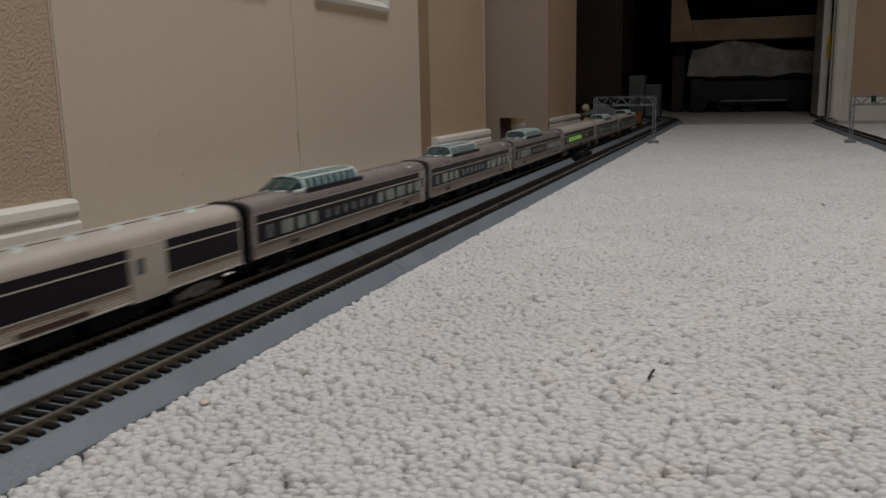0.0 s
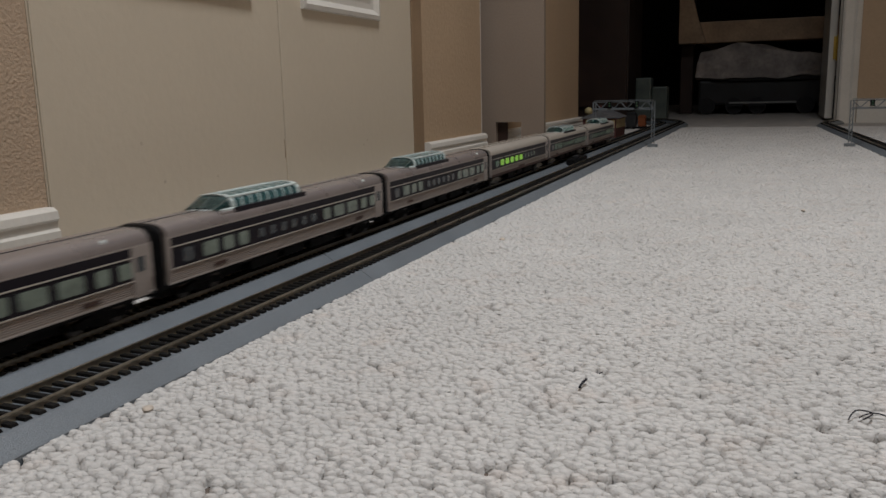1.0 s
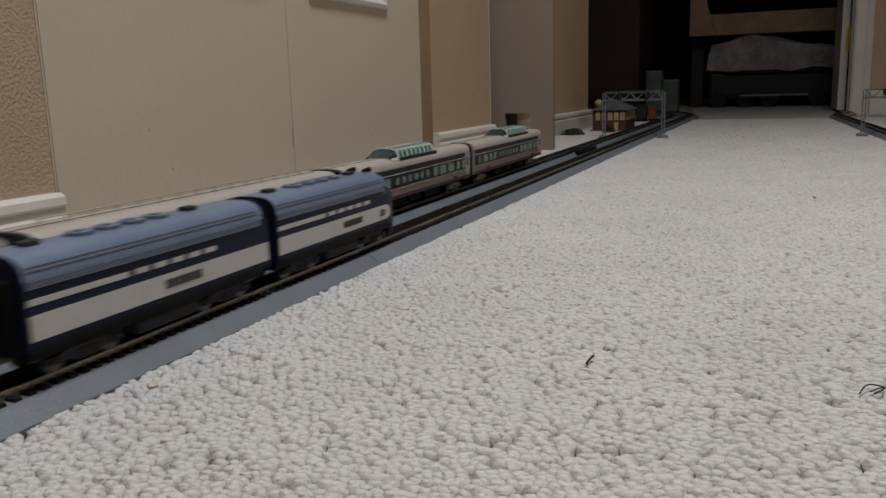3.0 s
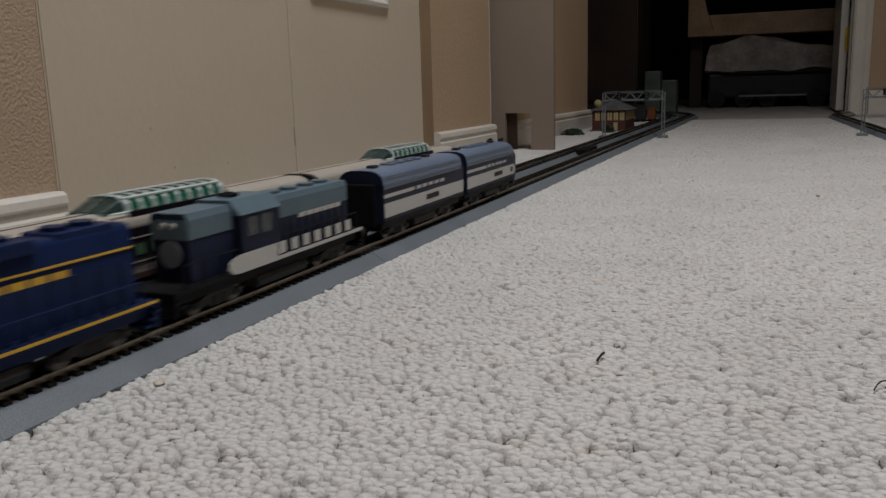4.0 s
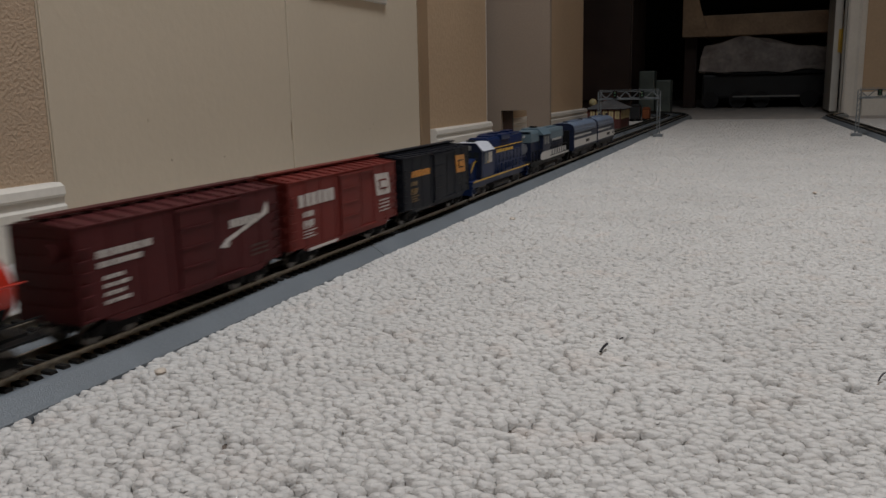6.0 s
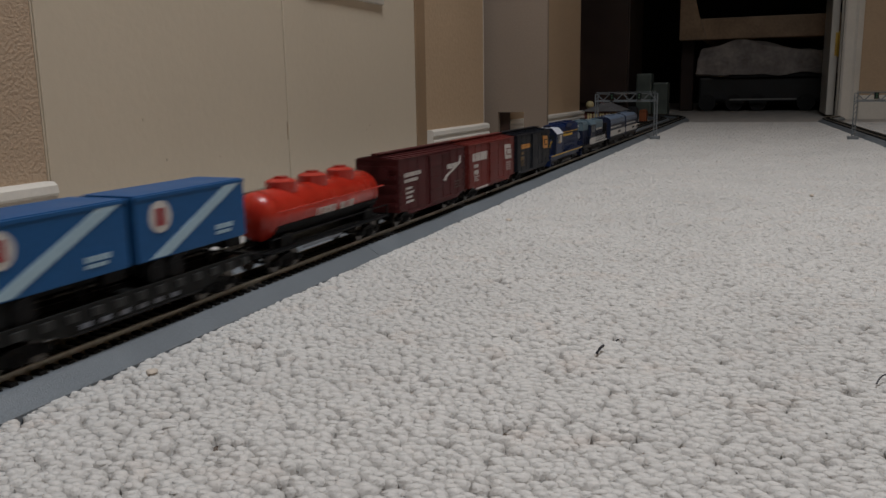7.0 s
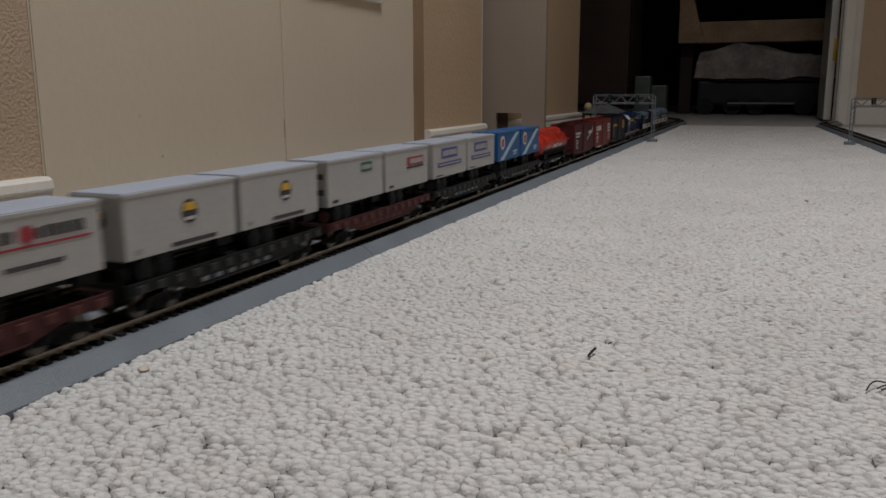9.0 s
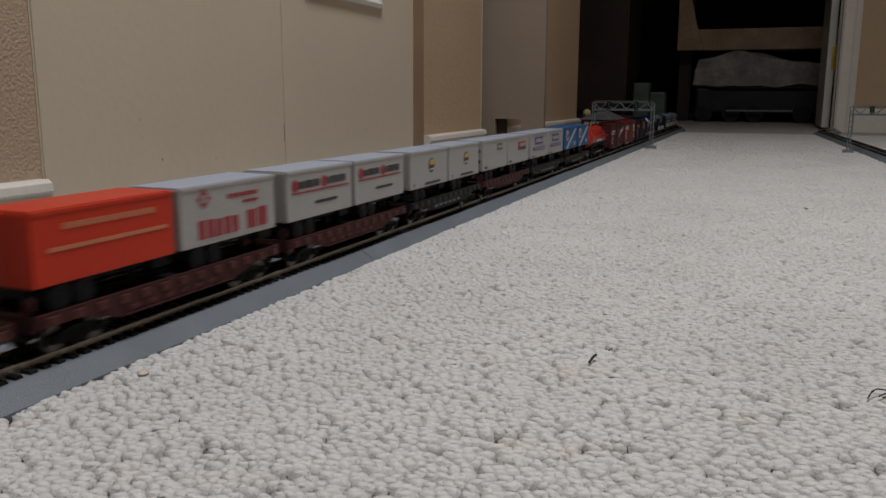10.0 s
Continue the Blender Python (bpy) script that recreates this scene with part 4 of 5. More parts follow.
        if blue:
            strip(c, "hood_stripe", x, rect(long0, long1, 0.0410, 0.0419), M_YELLOW, "yellow hood stripe", 0.0005)
            letters(c, x, -0.006, 0.052, 0.0342, 0.0392, 6, M_YELLOW)
            strip(c, "sill_stripe", s * 0.0165, rect(-h + 0.002, h - 0.002, 0.0154, 0.0166), M_YELLOW, "yellow sill stripe", 0.0004)
            bars(c, s * cw, cy0 + 0.008, cy0 + 0.020, 0.0300, 0.0325, 3, M_YELLOW)
            railing(c, s * 0.0160, -0.018, h - 0.010, 0.0160, 0.0262, 9, M_BLUE)
            bars(c, s * 0.0165, 0.0, 0.078, 0.0170, 0.0195, 10, M_BLUE, 0.4, "battery_box")
        else:
            n = -0.040
            strip(c, "sill_band", s * 0.0168, [(n - 0.014, 0.0185), (n - 0.011, 0.0158), (n - 0.006, 0.0150), (n + 0.030, 0.0150), (n + 0.030, 0.0245), (n - 0.004, 0.0245), (n - 0.010, 0.0235), (n - 0.0135, 0.0215)], M_FWHITE, "off-white side panel", 0.0005)
            strip(c, "sill_stripe", s * 0.0166, rect(n + 0.030, h - 0.004, 0.0150, 0.0170), M_FWHITE, "", 0.0004)
            w7 = (h - 0.014 - n - 0.032) / 7
            for i in range(7):
                strip(c, "side_panel", s * 0.0166, rect(n + 0.032 + i * w7, n + 0.032 + (i + 0.55) * w7, 0.0180, 0.0245), M_FWHITE, "small off-white side panel")
            strip(c, "hood_stripe", x, rect(0.022, 0.072, 0.0335, 0.0360), M_FWHITE, "", 0.0007)
            railing(c, s * 0.0160, -0.002, h - 0.010, 0.0160, 0.0275, 8, M_BLACK)
            railing(c, s * 0.0160, -h + 0.008, -0.044, 0.0160, 0.0275, 4, M_BLACK)
    if blue:
        for y0, y1, w2, zt in ((0.006, 0.036, 0.0125, 0.0538), (0.048, 0.078, 0.0100, 0.0534), (-0.014, 0.000, 0.007, 0.0538)):
            part("roof_housing", box(B(), -w2, w2, y0, y1, ht - 0.004, zt, 0.0010), M_BLUE, c)
        for y in (0.056, 0.070, 0.014, 0.028):
            bm = B()
            cyl(bm, (0, y, 0.0542), "z", 0.0056, 0.0018, 18)
            part("roof_fan", bm, M_BLUE, c, "round roof fan", True)
    else:
        for y in (0.012, 0.030, 0.050, 0.066):
            bm = B()
            cyl(bm, (0, y, ht + 0.0010), "z", 0.0054, 0.0020, 18)
            part("roof_fan", bm, M_GPROOF, c, "round roof fan", True)
    bm = B()
    for k in range(3):
        cyl(bm, (-0.003 + 0.003 * k, cy0 + 0.012, ct + 0.0040), "y", 0.0007, 0.008, 8, 0.0013)
    part("horn", bm, M_BLACK, c, "air horn", True)
    return c


# ---- freight cars ----
def boxcar(m, kind, label):
    c = root("boxcar", label, "boxcar", "freight cars")
    h, w, z0, z1 = 0.0708, 0.0170, 0.0115, 0.0500
    part("body", box(B(), -w, w, -h, h, z0, z1, 0.0004), m, c)
    part("underframe", box(B(), -0.006, 0.006, -h + 0.004, h - 0.004, 0.0070, z0), M_BLACK, c)
    rf = [(w + 0.0005, z1), (w + 0.0005, z1 + 0.0006), (0, z1 + 0.0028), (-w - 0.0005, z1 + 0.0006), (-w - 0.0005, z1)]
    part("roof", prof(B(), rf, -h - 0.0005, h + 0.0005), m, c)
    for i in range(13):
        y = -h + 0.004 + i * (2 * h - 0.008) / 12
        bm = B()
        o = [(w, z1 + 0.0006), (w, z1 + 0.0013), (0, z1 + 0.0036), (-w, z1 + 0.0013), (-w, z1 + 0.0006), (0, z1 + 0.0027)]
        prof(bm, o, y - 0.0007, y + 0.0007)
        part("roof_rib", bm, m, c)
    part("roof_walk", box(B(), -0.0032, 0.0032, -h - 0.003, h + 0.003, z1 + 0.0040, z1 + 0.0048), m, c, "raised roof walk")
    for y in (-0.049, 0.049):
        truck(c, y, 0.021)
    couplers(c, h)
    for s in (-1, 1):
        x = s * w
        d = strip(c, "sliding_door", x, rect(-0.012, 0.012, z0 + 0.001, z1 - 0.0015), m, "", 0.0012)
        for z in (z0 + 0.010, z0 + 0.019, z0 + 0.028):
            strip(d, "door_rib", s * (w + 0.0012), rect(-0.0112, 0.0112, z, z + 0.0008), m, "", 0.0005)
        strip(c, "door_track", x, rect(-0.014, 0.036, z0 - 0.0002, z0 + 0.0010), m, "", 0.0016)
        strip(c, "door_track", x, rect(-0.014, 0.036, z1 - 0.0020, z1 - 0.0008), m, "", 0.0016)
        strip(c, "side_sill", x, [(-h + 0.012, z0), (-h + 0.020, z0 - 0.0030), (h - 0.020, z0 - 0.0030), (h - 0.012, z0)], m, "", 0.0004)
        for i in range(9):
            y = -h + 0.0005 + i * (2 * h - 0.001) / 8
            if abs(y) > 0.014:
                strip(c, "side_seam", x, rect(y - 0.0004, y + 0.0004, z0, z1 - 0.0005), m)
        for e in (-1, 1):
            bm = B()
            for k in range(7):
                box(bm, *sorted((x, x + s * 0.0012)), *sorted((e * (h - 0.001), e * (h - 0.006))), z0 + 0.001 + 0.0048 * k, z0 + 0.0015 + 0.0048 * k)
            part("ladder", bm, m, c)
        L = [(0, M_WHITELET), (1, M_GOLD), (2, M_WHITELET)][("red", "black", "maroon").index(kind)][1]
        if kind in ("red", "black"):
            letters(c, x, -0.0600 if kind == "red" else -0.0550, -0.0180, 0.0350, 0.0428 if kind == "red" else 0.0400, 6, L)
            D = L if kind == "red" else M_DIMGOLD
            for k in range(2):
                bars(c, x, -0.0560, -0.0440, 0.0290 - 0.0058 * k, 0.0320 - 0.0052 * k, 4, D, 0.25)
            for k in range(4):
                bars(c, x, -0.0560, -0.0420 - 0.004 * (k % 2), 0.0168 + 0.0018 * k, 0.0175 + 0.0018 * k, 5, D, 0.3)
            # square emblem, tilted on its corner like a waving flag
            strip(c, "emblem", x, [(0.0405, 0.0295), (0.0615, 0.0290), (0.0588, 0.0438), (0.0378, 0.0443)], L, "square flag emblem")
            strip(c, "emblem_field", s * (w + 0.0003), [(0.0446, 0.0332), (0.0564, 0.0329), (0.0550, 0.0400), (0.0432, 0.0403)], m if kind == "red" else M_BOXBLACK)
            strip(c, "emblem_mark", s * (w + 0.0006), [(0.0458, 0.0345), (0.0551, 0.0342), (0.0540, 0.0388), (0.0447, 0.0391)], L)
            for k in range(4):
                bars(c, x, 0.0440, 0.0600, 0.0180 + 0.0024 * k, 0.0189 + 0.0024 * k, 5, L if kind == "red" else M_GREY, 0.3)
            strip(c, "sill_bars", s * (w + 0.0004), rect(-0.052, -0.018, 0.0088, 0.0104), M_WHITELET if kind == "red" else M_GREY)
        else:
            bars(c, x, -0.0600, -0.0280, 0.0365, 0.0395, 7, L, 0.25)
            bars(c, x, -0.0600, -0.0340, 0.0325, 0.0348, 6, L, 0.25)
            for k in range(4):
                bars(c, x, -0.0575, -0.0430 - 0.003 * (k % 2), 0.0170 + 0.0034 * k, 0.0186 + 0.0034 * k, 4, L, 0.25)
            strip(c, "arrow_emblem", x, [(0.0190, 0.0262), (0.0240, 0.0295), (0.0560, 0.0385), (0.0600, 0.0440), (0.0610, 0.0400), (0.0600, 0.0372), (0.0260, 0.0280), (0.0250, 0.0250)], L, "slanting arrow emblem")
            bars(c, s * (w + 0.0003), 0.0270, 0.0520, 0.0345, 0.0385, 7, L, 0.3)
            for k in range(3):
                bars(c, x, 0.0440, 0.0600, 0.0170 + 0.0024 * k, 0.0180 + 0.0024 * k, 4, M_PLATE, 0.3)
    for e in (-1, 1):
        bm = B()
        for k in range(5):
            box(bm, -w + 0.002, w - 0.002, *sorted((e * h, e * (h + 0.0007))), z0 + 0.004 + 0.0068 * k, z0 + 0.007 + 0.0068 * k)
        part("end_ribs", bm, m, c)
    bm = B()
    cyl(bm, (0.006, -h - 0.0025, 0.040), "y", 0.0042, 0.0008, 14)
    cyl(bm, (0.006, -h - 0.0012, 0.040), "y", 0.0008, 0.0024, 8)
    part("brake_wheel", bm, m, c)
    return c


def tank_car():
    c = root("tank_car", "bright red three-dome tank car on a black frame", "tank car", "freight cars")
    h = 0.0735
    part("frame", plate(B(), [(-h - 0.004, 0.0100), (h + 0.004, 0.0100), (h + 0.004, 0.0132), (-h - 0.004, 0.0132)], -0.0067, 0.0067), M_BLACK, c)
    for s in (-1, 1):
        part("running_board", box(B(), *sorted((s * 0.0110, s * 0.0168)), -h - 0.003, h + 0.003, 0.0124, 0.0134, 0.0002), M_BLACK, c)
        railing(c, s * 0.0160, -h, h, 0.0134, 0.0205, 2, M_BLACK)
        strip(c, "board_bars", s * 0.0168, rect(-0.044, 0.004, 0.0106, 0.0122), M_FGREY)
    r, zc = 0.0142, 0.0312
    f, h = h, h - 0.0020
    bm = B()
    rings = []
    for y, k in ((-h, 0.30), (-h + 0.0012, 0.62), (-h + 0.004, 0.88), (-h + 0.008, 1.0), (h - 0.008, 1.0), (h - 0.004, 0.88), (h - 0.0012, 0.62), (h, 0.30)):
        rings.append([(r * k * math.cos(2 * math.pi * i / 28), y, zc + r * k * math.sin(2 * math.pi * i / 28)) for i in range(28)])
    loft(bm, rings)
    t = part("tank", bm, M_TANK, c, "glossy red tank", True)
    for y in (-0.036, 0.0, 0.036):
        bm = B()
        cyl(bm, (0, y, zc + r + 0.0002), "z", 0.0094, 0.0064, 24)
        cyl(bm, (0, y, zc + r + 0.0042), "z", 0.0094, 0.0016, 24, 0.0062)
        d = part("dome", bm, M_TANK, t, "red tank dome", True)
        bm = B()
        cyl(bm, (0, y, zc + r + 0.0054), "z", 0.0042, 0.0016, 14)
        part("hatch", bm, M_TANK, c, smooth=True)
    for y in (-0.060, -0.018, 0.018, 0.060):
        bm = B()
        n = 28
        loft(bm, [[((r + 0.0004) * math.cos(2 * math.pi * i / n), yy, zc + (r + 0.0004) * math.sin(2 * math.pi * i / n)) for i in range(n)] for yy in (y - 0.0008, y + 0.0008)], False)
        part("tank_band", bm, M_TANK, t)
    for s in (-1, 1):
        part("handrail", bar(B(), (s * 0.0168, -h + 0.004, 0.0350), (s * 0.0168, h - 0.004, 0.0350), 0.00045), M_TANK, c, "thin red handrail")
        for i in range(7):
            y = -h + 0.006 + i * (2 * h - 0.012) / 6
            part("rail_bracket", bar(B(), (s * 0.0148, y, 0.0350), (s * 0.0168, y, 0.0350), 0.0004), M_TANK, c)
        # lettering laid round the tank's curve
        bm = B()
        for a, b in ((-0.020, -0.014), (-0.012, -0.008), (-0.006, -0.002), (0.0, 0.003), (0.010, 0.0145), (0.0165, 0.0205), (0.0225, 0.0265)):
            pts = [(s * (math.sqrt(r * r - z * z) + 0.0003), z + zc) for z in (-0.0060, -0.0040, -0.0020, -0.0005)]
            for (xa, za), (xb, zb_) in zip(pts, pts[1:]):
                loft(bm, [[(xa, y, za), (xb, y, zb_), (xb - s * 0.0004, y, zb_), (xa - s * 0.0004, y, za)] for y in (a, b)])
        part("lettering", bm, M_WHITELET, c)
        for y in (-0.052, 0.052):
            part("saddle", plate(B(), [(y - 0.007, 0.0132), (y + 0.007, 0.0132), (y + 0.005, 0.0210), (y - 0.005, 0.0210)], *sorted((s * 0.004, s * 0.0125))), M_BLACK, c)
    for y in (-0.052, 0.052):
        truck(c, y, 0.021)
    bm = B()
    arc = [radians(a) for a in range(200, 341, 10)]
    loft(bm, [[(k * math.cos(a), y, zc + k * math.sin(a)) for k, seq in ((r + 0.0005, arc), (r - 0.0002, arc[::-1])) for a in seq] for y in (-h + 0.0085, h - 0.0085)])
    part("lower_band", bm, M_BLACK, t, "black underside of the tank")
    couplers(c, f + 0.004)
    return c


DECK = 0.0165
TRAILER_Z = 0.0112


def flat_car(brown, label):
    c = root("flat_car", label, "flat car", "flat cars")
    h, w = 0.0820, 0.0160
    m, mp = (M_FLATBROWN, M_POCKET) if brown else (M_FLATBLACK, M_POCKETB)
    part("deck", box(B(), -w + 0.001, w - 0.001, -h, h, 0.0140, DECK, 0.0003), M_FLATBLACK, c)
    for s in (-1, 1):
        o = [(-h, 0.0125), (-0.062, 0.0125), (-0.040, 0.0072), (0.040, 0.0072), (0.062, 0.0125), (h, 0.0125), (h, 0.0178), (-h, 0.0178)]
        part("side_sill", plate(B(), o, *sorted((s * (w - 0.001), s * w))), m, c)
        for i in range(13):
            y = -h + 0.006 + i * (2 * h - 0.012) / 12
            part("stake_pocket", box(B(), *sorted((s * w, s * (w + 0.0012))), y - 0.0024, y + 0.0024, 0.0128, 0.0164, 0.0003), mp, c)
        part("sill_flange", box(B(), *sorted((s * w, s * (w + 0.0008))), -0.040, 0.040, 0.0072, 0.0079), m, c)
        part("guide_rail", box(B(), *sorted((s * 0.0035, s * 0.0045)), -h + 0.004, h - 0.004, DECK, DECK + 0.0022), M_BLACK, c)
        bars(c, s * (w + 0.0000), -0.034, 0.030, 0.0090, 0.0110, 6, M_FGREY if not brown else M_POCKET, 0.5)
    part("centre_sill", box(B(), -0.005, 0.005, -h + 0.003, h - 0.003, 0.0060, 0.0140), M_BLACK, c)
    for e in (-1, 1):
        part("end_sill", box(B(), -w + 0.001, w - 0.001, *sorted((e * h, e * (h + 0.0015))), 0.0110, 0.0178, 0.0003), m, c)
    for y in (-0.060, 0.060):
        truck(c, y, 0.021)
    couplers(c, h)
    bm = B()
    cyl(bm, (0.012, -h - 0.001, 0.0215), "y", 0.0034, 0.0008, 12)
    bar(bm, (0.012, -h - 0.0005, 0.012), (0.012, -h - 0.0005, 0.0215), 0.0005)
    part("brake_wheel", bm, m, c)
    return c


def trailer(body, kind, label):
    c = root("truck_trailer", label, "trailer", "trailers")
    h, w, z0, z1 = 0.0395, 0.0146, 0.0163, 0.0450
    part("body", box(B(), -w, w, -h, h, z0, z1, 0.0005), body, c)
    part("roof", box(B(), -w + 0.0005, w - 0.0005, -h + 0.0005, h - 0.0005, z1, z1 + 0.0008, 0.0003), M_TRROOF if body is M_TRWHITE else body, c)
    part("roof_edge", prof(B(), [(w + 0.0004, z1 - 0.0012), (w + 0.0004, z1 + 0.0002), (w - 0.0004, z1 + 0.0004), (w - 0.0004, z1 - 0.0012)], -h, h), body, c)
    part("chassis", box(B(), -0.009, 0.009, -h + 0.002, h - 0.008, z0 - 0.0030, z0), M_BLACK, c)
    part("bogie_box", box(B(), -0.0130, 0.0130, -0.0345, -0.0095, 0.0105, z0), M_BLACK, c)
    part("nose_plate", box(B(), -0.0120, 0.0120, 0.0270, 0.0385, z0 - 0.0050, z0), M_BLACK, c)
    for y in (-0.0285, -0.0160):
        bm = B()
        cyl(bm, (0, y, 0.0106), "x", 0.0012, 0.026, 6)
        ax = part("axle", bm, M_BLACK, c)
        for s in (-1, 1):
            bm = B()
            cyl(bm, (s * 0.0120, y, 0.0106), "x", 0.0053, 0.0056, 20)
            cyl(bm, (s * 0.0150, y, 0.0106), "x", 0.0028, 0.0008, 12)
            part("tyre", bm, M_BLACK, ax, smooth=True)
    bm = B()
    for s in (-1, 1):
        plate(bm, [(-0.032, 0.0125), (-0.012, 0.0125), (-0.010, z0), (-0.034, z0)], *sorted((s * 0.0065, s * 0.0080)))
    part("bogie_frame", bm, M_BLACK, c)
    bm = B()
    for s in (-1, 1):
        box(bm, *sorted((s * 0.0078, s * 0.0094)), 0.0150, 0.0170, 0.0060, z0)
        cyl(bm, (s * 0.0086, 0.016, 0.0071), "x", 0.0018, 0.002, 10)
    bar(bm, (-0.0086, 0.016, 0.0115), (0.0086, 0.016, 0.0115), 0.0007)
    part("landing_gear", bm, M_BLACK, c)
    bm = B()
    for s in (-1, 1):
        bar(bm, (s * 0.006, 0.0340, 0.0054), (s * 0.002, 0.0300, z0 - 0.002), 0.0011)
    box(bm, -0.007, 0.007, 0.0310, 0.0360, 0.0053, 0.0065)
    part("hitch_stand", bm, M_BLACK, c)
    # rear doors
    for s in (-1, 1):
        part("rear_door", box(B(), *sorted((s * 0.0003, s * (w - 0.001))), -h - 0.0004, -h, z0 + 0.001, z1 - 0.001), body, c)
        part("door_bar", bar(B(), (s * 0.004, -h - 0.0006, z0), (s * 0.004, -h - 0.0006, z1 - 0.002), 0.0004), body, c)
    for s in (-1, 1):
        x = s * w
        if kind == "diagonal":
            strip(c, "diagonal_stripe", x, [(-0.0320, z0 + 0.0008), (-0.0200, z0 + 0.0008), (0.0360, z1 - 0.0012), (0.0240, z1 - 0.0012)], M_SKYLET, "pale diagonal stripe")
            disc(c, x, -0.0240, 0.0350, 0.0072, M_WHITELET, "round_emblem", "white round emblem", 20)
            bars(c, s * (w + 0.0003), -0.0275, -0.0205, 0.0310, 0.0388, 3, M_REDLET, 0.25, "emblem_mark")
            bars(c, x, 0.0150, 0.0290, z0 + 0.0065, z0 + 0.0088, 4, M_SKYLET, 0.15)
            bars(c, x, 0.0150, 0.0270, z0 + 0.0040, z0 + 0.0056, 4, M_SKYLET, 0.15)
        elif kind == "blue_words":
            bars(c, x, -0.0220, 0.0160, 0.0318, 0.0405, 1, M_BLUELET, 0, "blue_sign")
            letters(c, s * (w + 0.0003), -0.0190, 0.0140, 0.0340, 0.0385, 5, M_TRWHITE)
            bars(c, x, -0.0300, 0.0260, 0.0250, 0.0288, 1, M_BLUELET, 0, "blue_stripe")
            bars(c, s * (w + 0.0003), -0.0270, 0.0230, 0.0263, 0.0275, 14, M_TRWHITE, 0.3)
            bars(c, x, -0.0340, -0.0180, z0 + 0.0014, z0 + 0.0024, 3, M_DARKLET, 0.2)
        elif kind == "green_sign":
            bars(c, x, 0.0060, 0.0220, 0.0345, 0.0410, 1, M_GREENLET, 0, "green_sign")
            bars(c, s * (w + 0.0003), 0.0067, 0.0205, 0.0362, 0.0392, 4, M_TRWHITE, 0.25)
            bars(c, x, -0.0340, -0.0260, z0 + 0.0020, z0 + 0.0040, 3, M_DARKLET, 0.2)
        elif kind == "red_sign":
            bars(c, x, -0.0020, 0.0300, 0.0320, 0.0385, 1, M_REDLET, 0, "red_sign")
            bars(c, x, -0.0020, 0.0300, 0.0300, 0.0316, 1, M_DARKLET, 0, "dark_line")
            letters(c, s * (w + 0.0003), 0.0040, 0.0285, 0.0335, 0.0372, 6, M_TRWHITE)
            bars(c, x, -0.0340, -0.0260, z0 + 0.0020, z0 + 0.0040, 3, M_DARKLET, 0.2)
        elif kind == "round_logo":
            disc(c, x, 0.0035, 0.0330, 0.0058, M_DARKLET, "round_emblem", "dark round emblem", 20)
            strip(c, "emblem_mark", s * (w + 0.0003), [(-0.0010, 0.0335), (0.0080, 0.0335), (0.0070, 0.0372), (0.0000, 0.0372)], M_YELLOW)
            strip(c, "emblem_mark", s * (w + 0.0003), [(-0.0005, 0.0290), (0.0067, 0.0290), (0.0070, 0.0305), (0.0000, 0.0305)], M_FWHITE)
            bars(c, x, -0.0100, 0.0230, z0 + 0.0016, z0 + 0.0036, 9, M_DARKLET, 0.08)
            bars(c, x, -0.0340, -0.0290, z0 + 0.0020, z0 + 0.0044, 2, M_LGREY, 0.3)
        elif kind == "long_words":
            letters(c, x, -0.0270, -0.0020, 0.0345, 0.0392, 7, M_DARKLET)
            letters(c, x, 0.0072, 0.0320, 0.0345, 0.0392, 6, M_DARKLET)
            for y in (-0.0310, 0.0030):
                disc(c, s * (w + 0.0003), y, 0.0368, 0.0036, M_REDLET, "initial", "red initial", 10)
            bars(c, x, -0.0340, 0.0340, 0.0318, 0.0327, 1, M_REDLET, 0, "red_line", "thin red line")
            bars(c, x, -0.0080, 0.0200, 0.0240, 0.0258, 9, M_DARKLET, 0.15)
        elif kind == "tall_words":
            letters(c, x, -0.0270, 0.0070, 0.0195, 0.0290, 5, M_REDLET)
            letters(c, x, 0.0130, 0.0330, 0.0195, 0.0300, 2, M_REDLET)
            disc(c, x, -0.0220, 0.0390, 0.0050, M_REDLET, "square_emblem", "red square emblem", 4)
            bars(c, s * (w + 0.0003), -0.0245, -0.0195, 0.0370, 0.0410, 2, M_TRWHITE, 0.4)
            bars(c, x, -0.0030, 0.0240, 0.0370, 0.0392, 7, M_REDLET, 0.2)
            bars(c, x, 0.0100, 0.0240, 0.0335, 0.0350, 5, M_REDLET, 0.2)
        elif kind == "gold_words":
            bars(c, x, -0.0240, 0.0280, 0.0372, 0.0396, 13, M_FADELET, 0.22)
            bars(c, x, -0.0320, 0.0350, 0.0292, 0.0308, 1, M_FADELET, 0, "gold_line", "thin faded line")
    if kind == "round_logo":
        bm = B()
        cyl(bm, (0, -h - 0.0008, 0.0345), "y", 0.0056, 0.0006, 18)
        part("rear_emblem", bm, M_DARKLET, c, "dark round rear emblem")
        part("emblem_mark", box(B(), -0.0040, 0.0040, -h - 0.0014, -h - 0.0011, 0.0350, 0.0382), M_YELLOW, c)
    if kind == "green_sign":
        for z in (0.024, 0.034):
            part("rear_bars", box(B(), -0.012, 0.012, -h - 0.0014, -h - 0.0008, z, z + 0.0035), M_DARKLET, c)
    return c


sleepers()


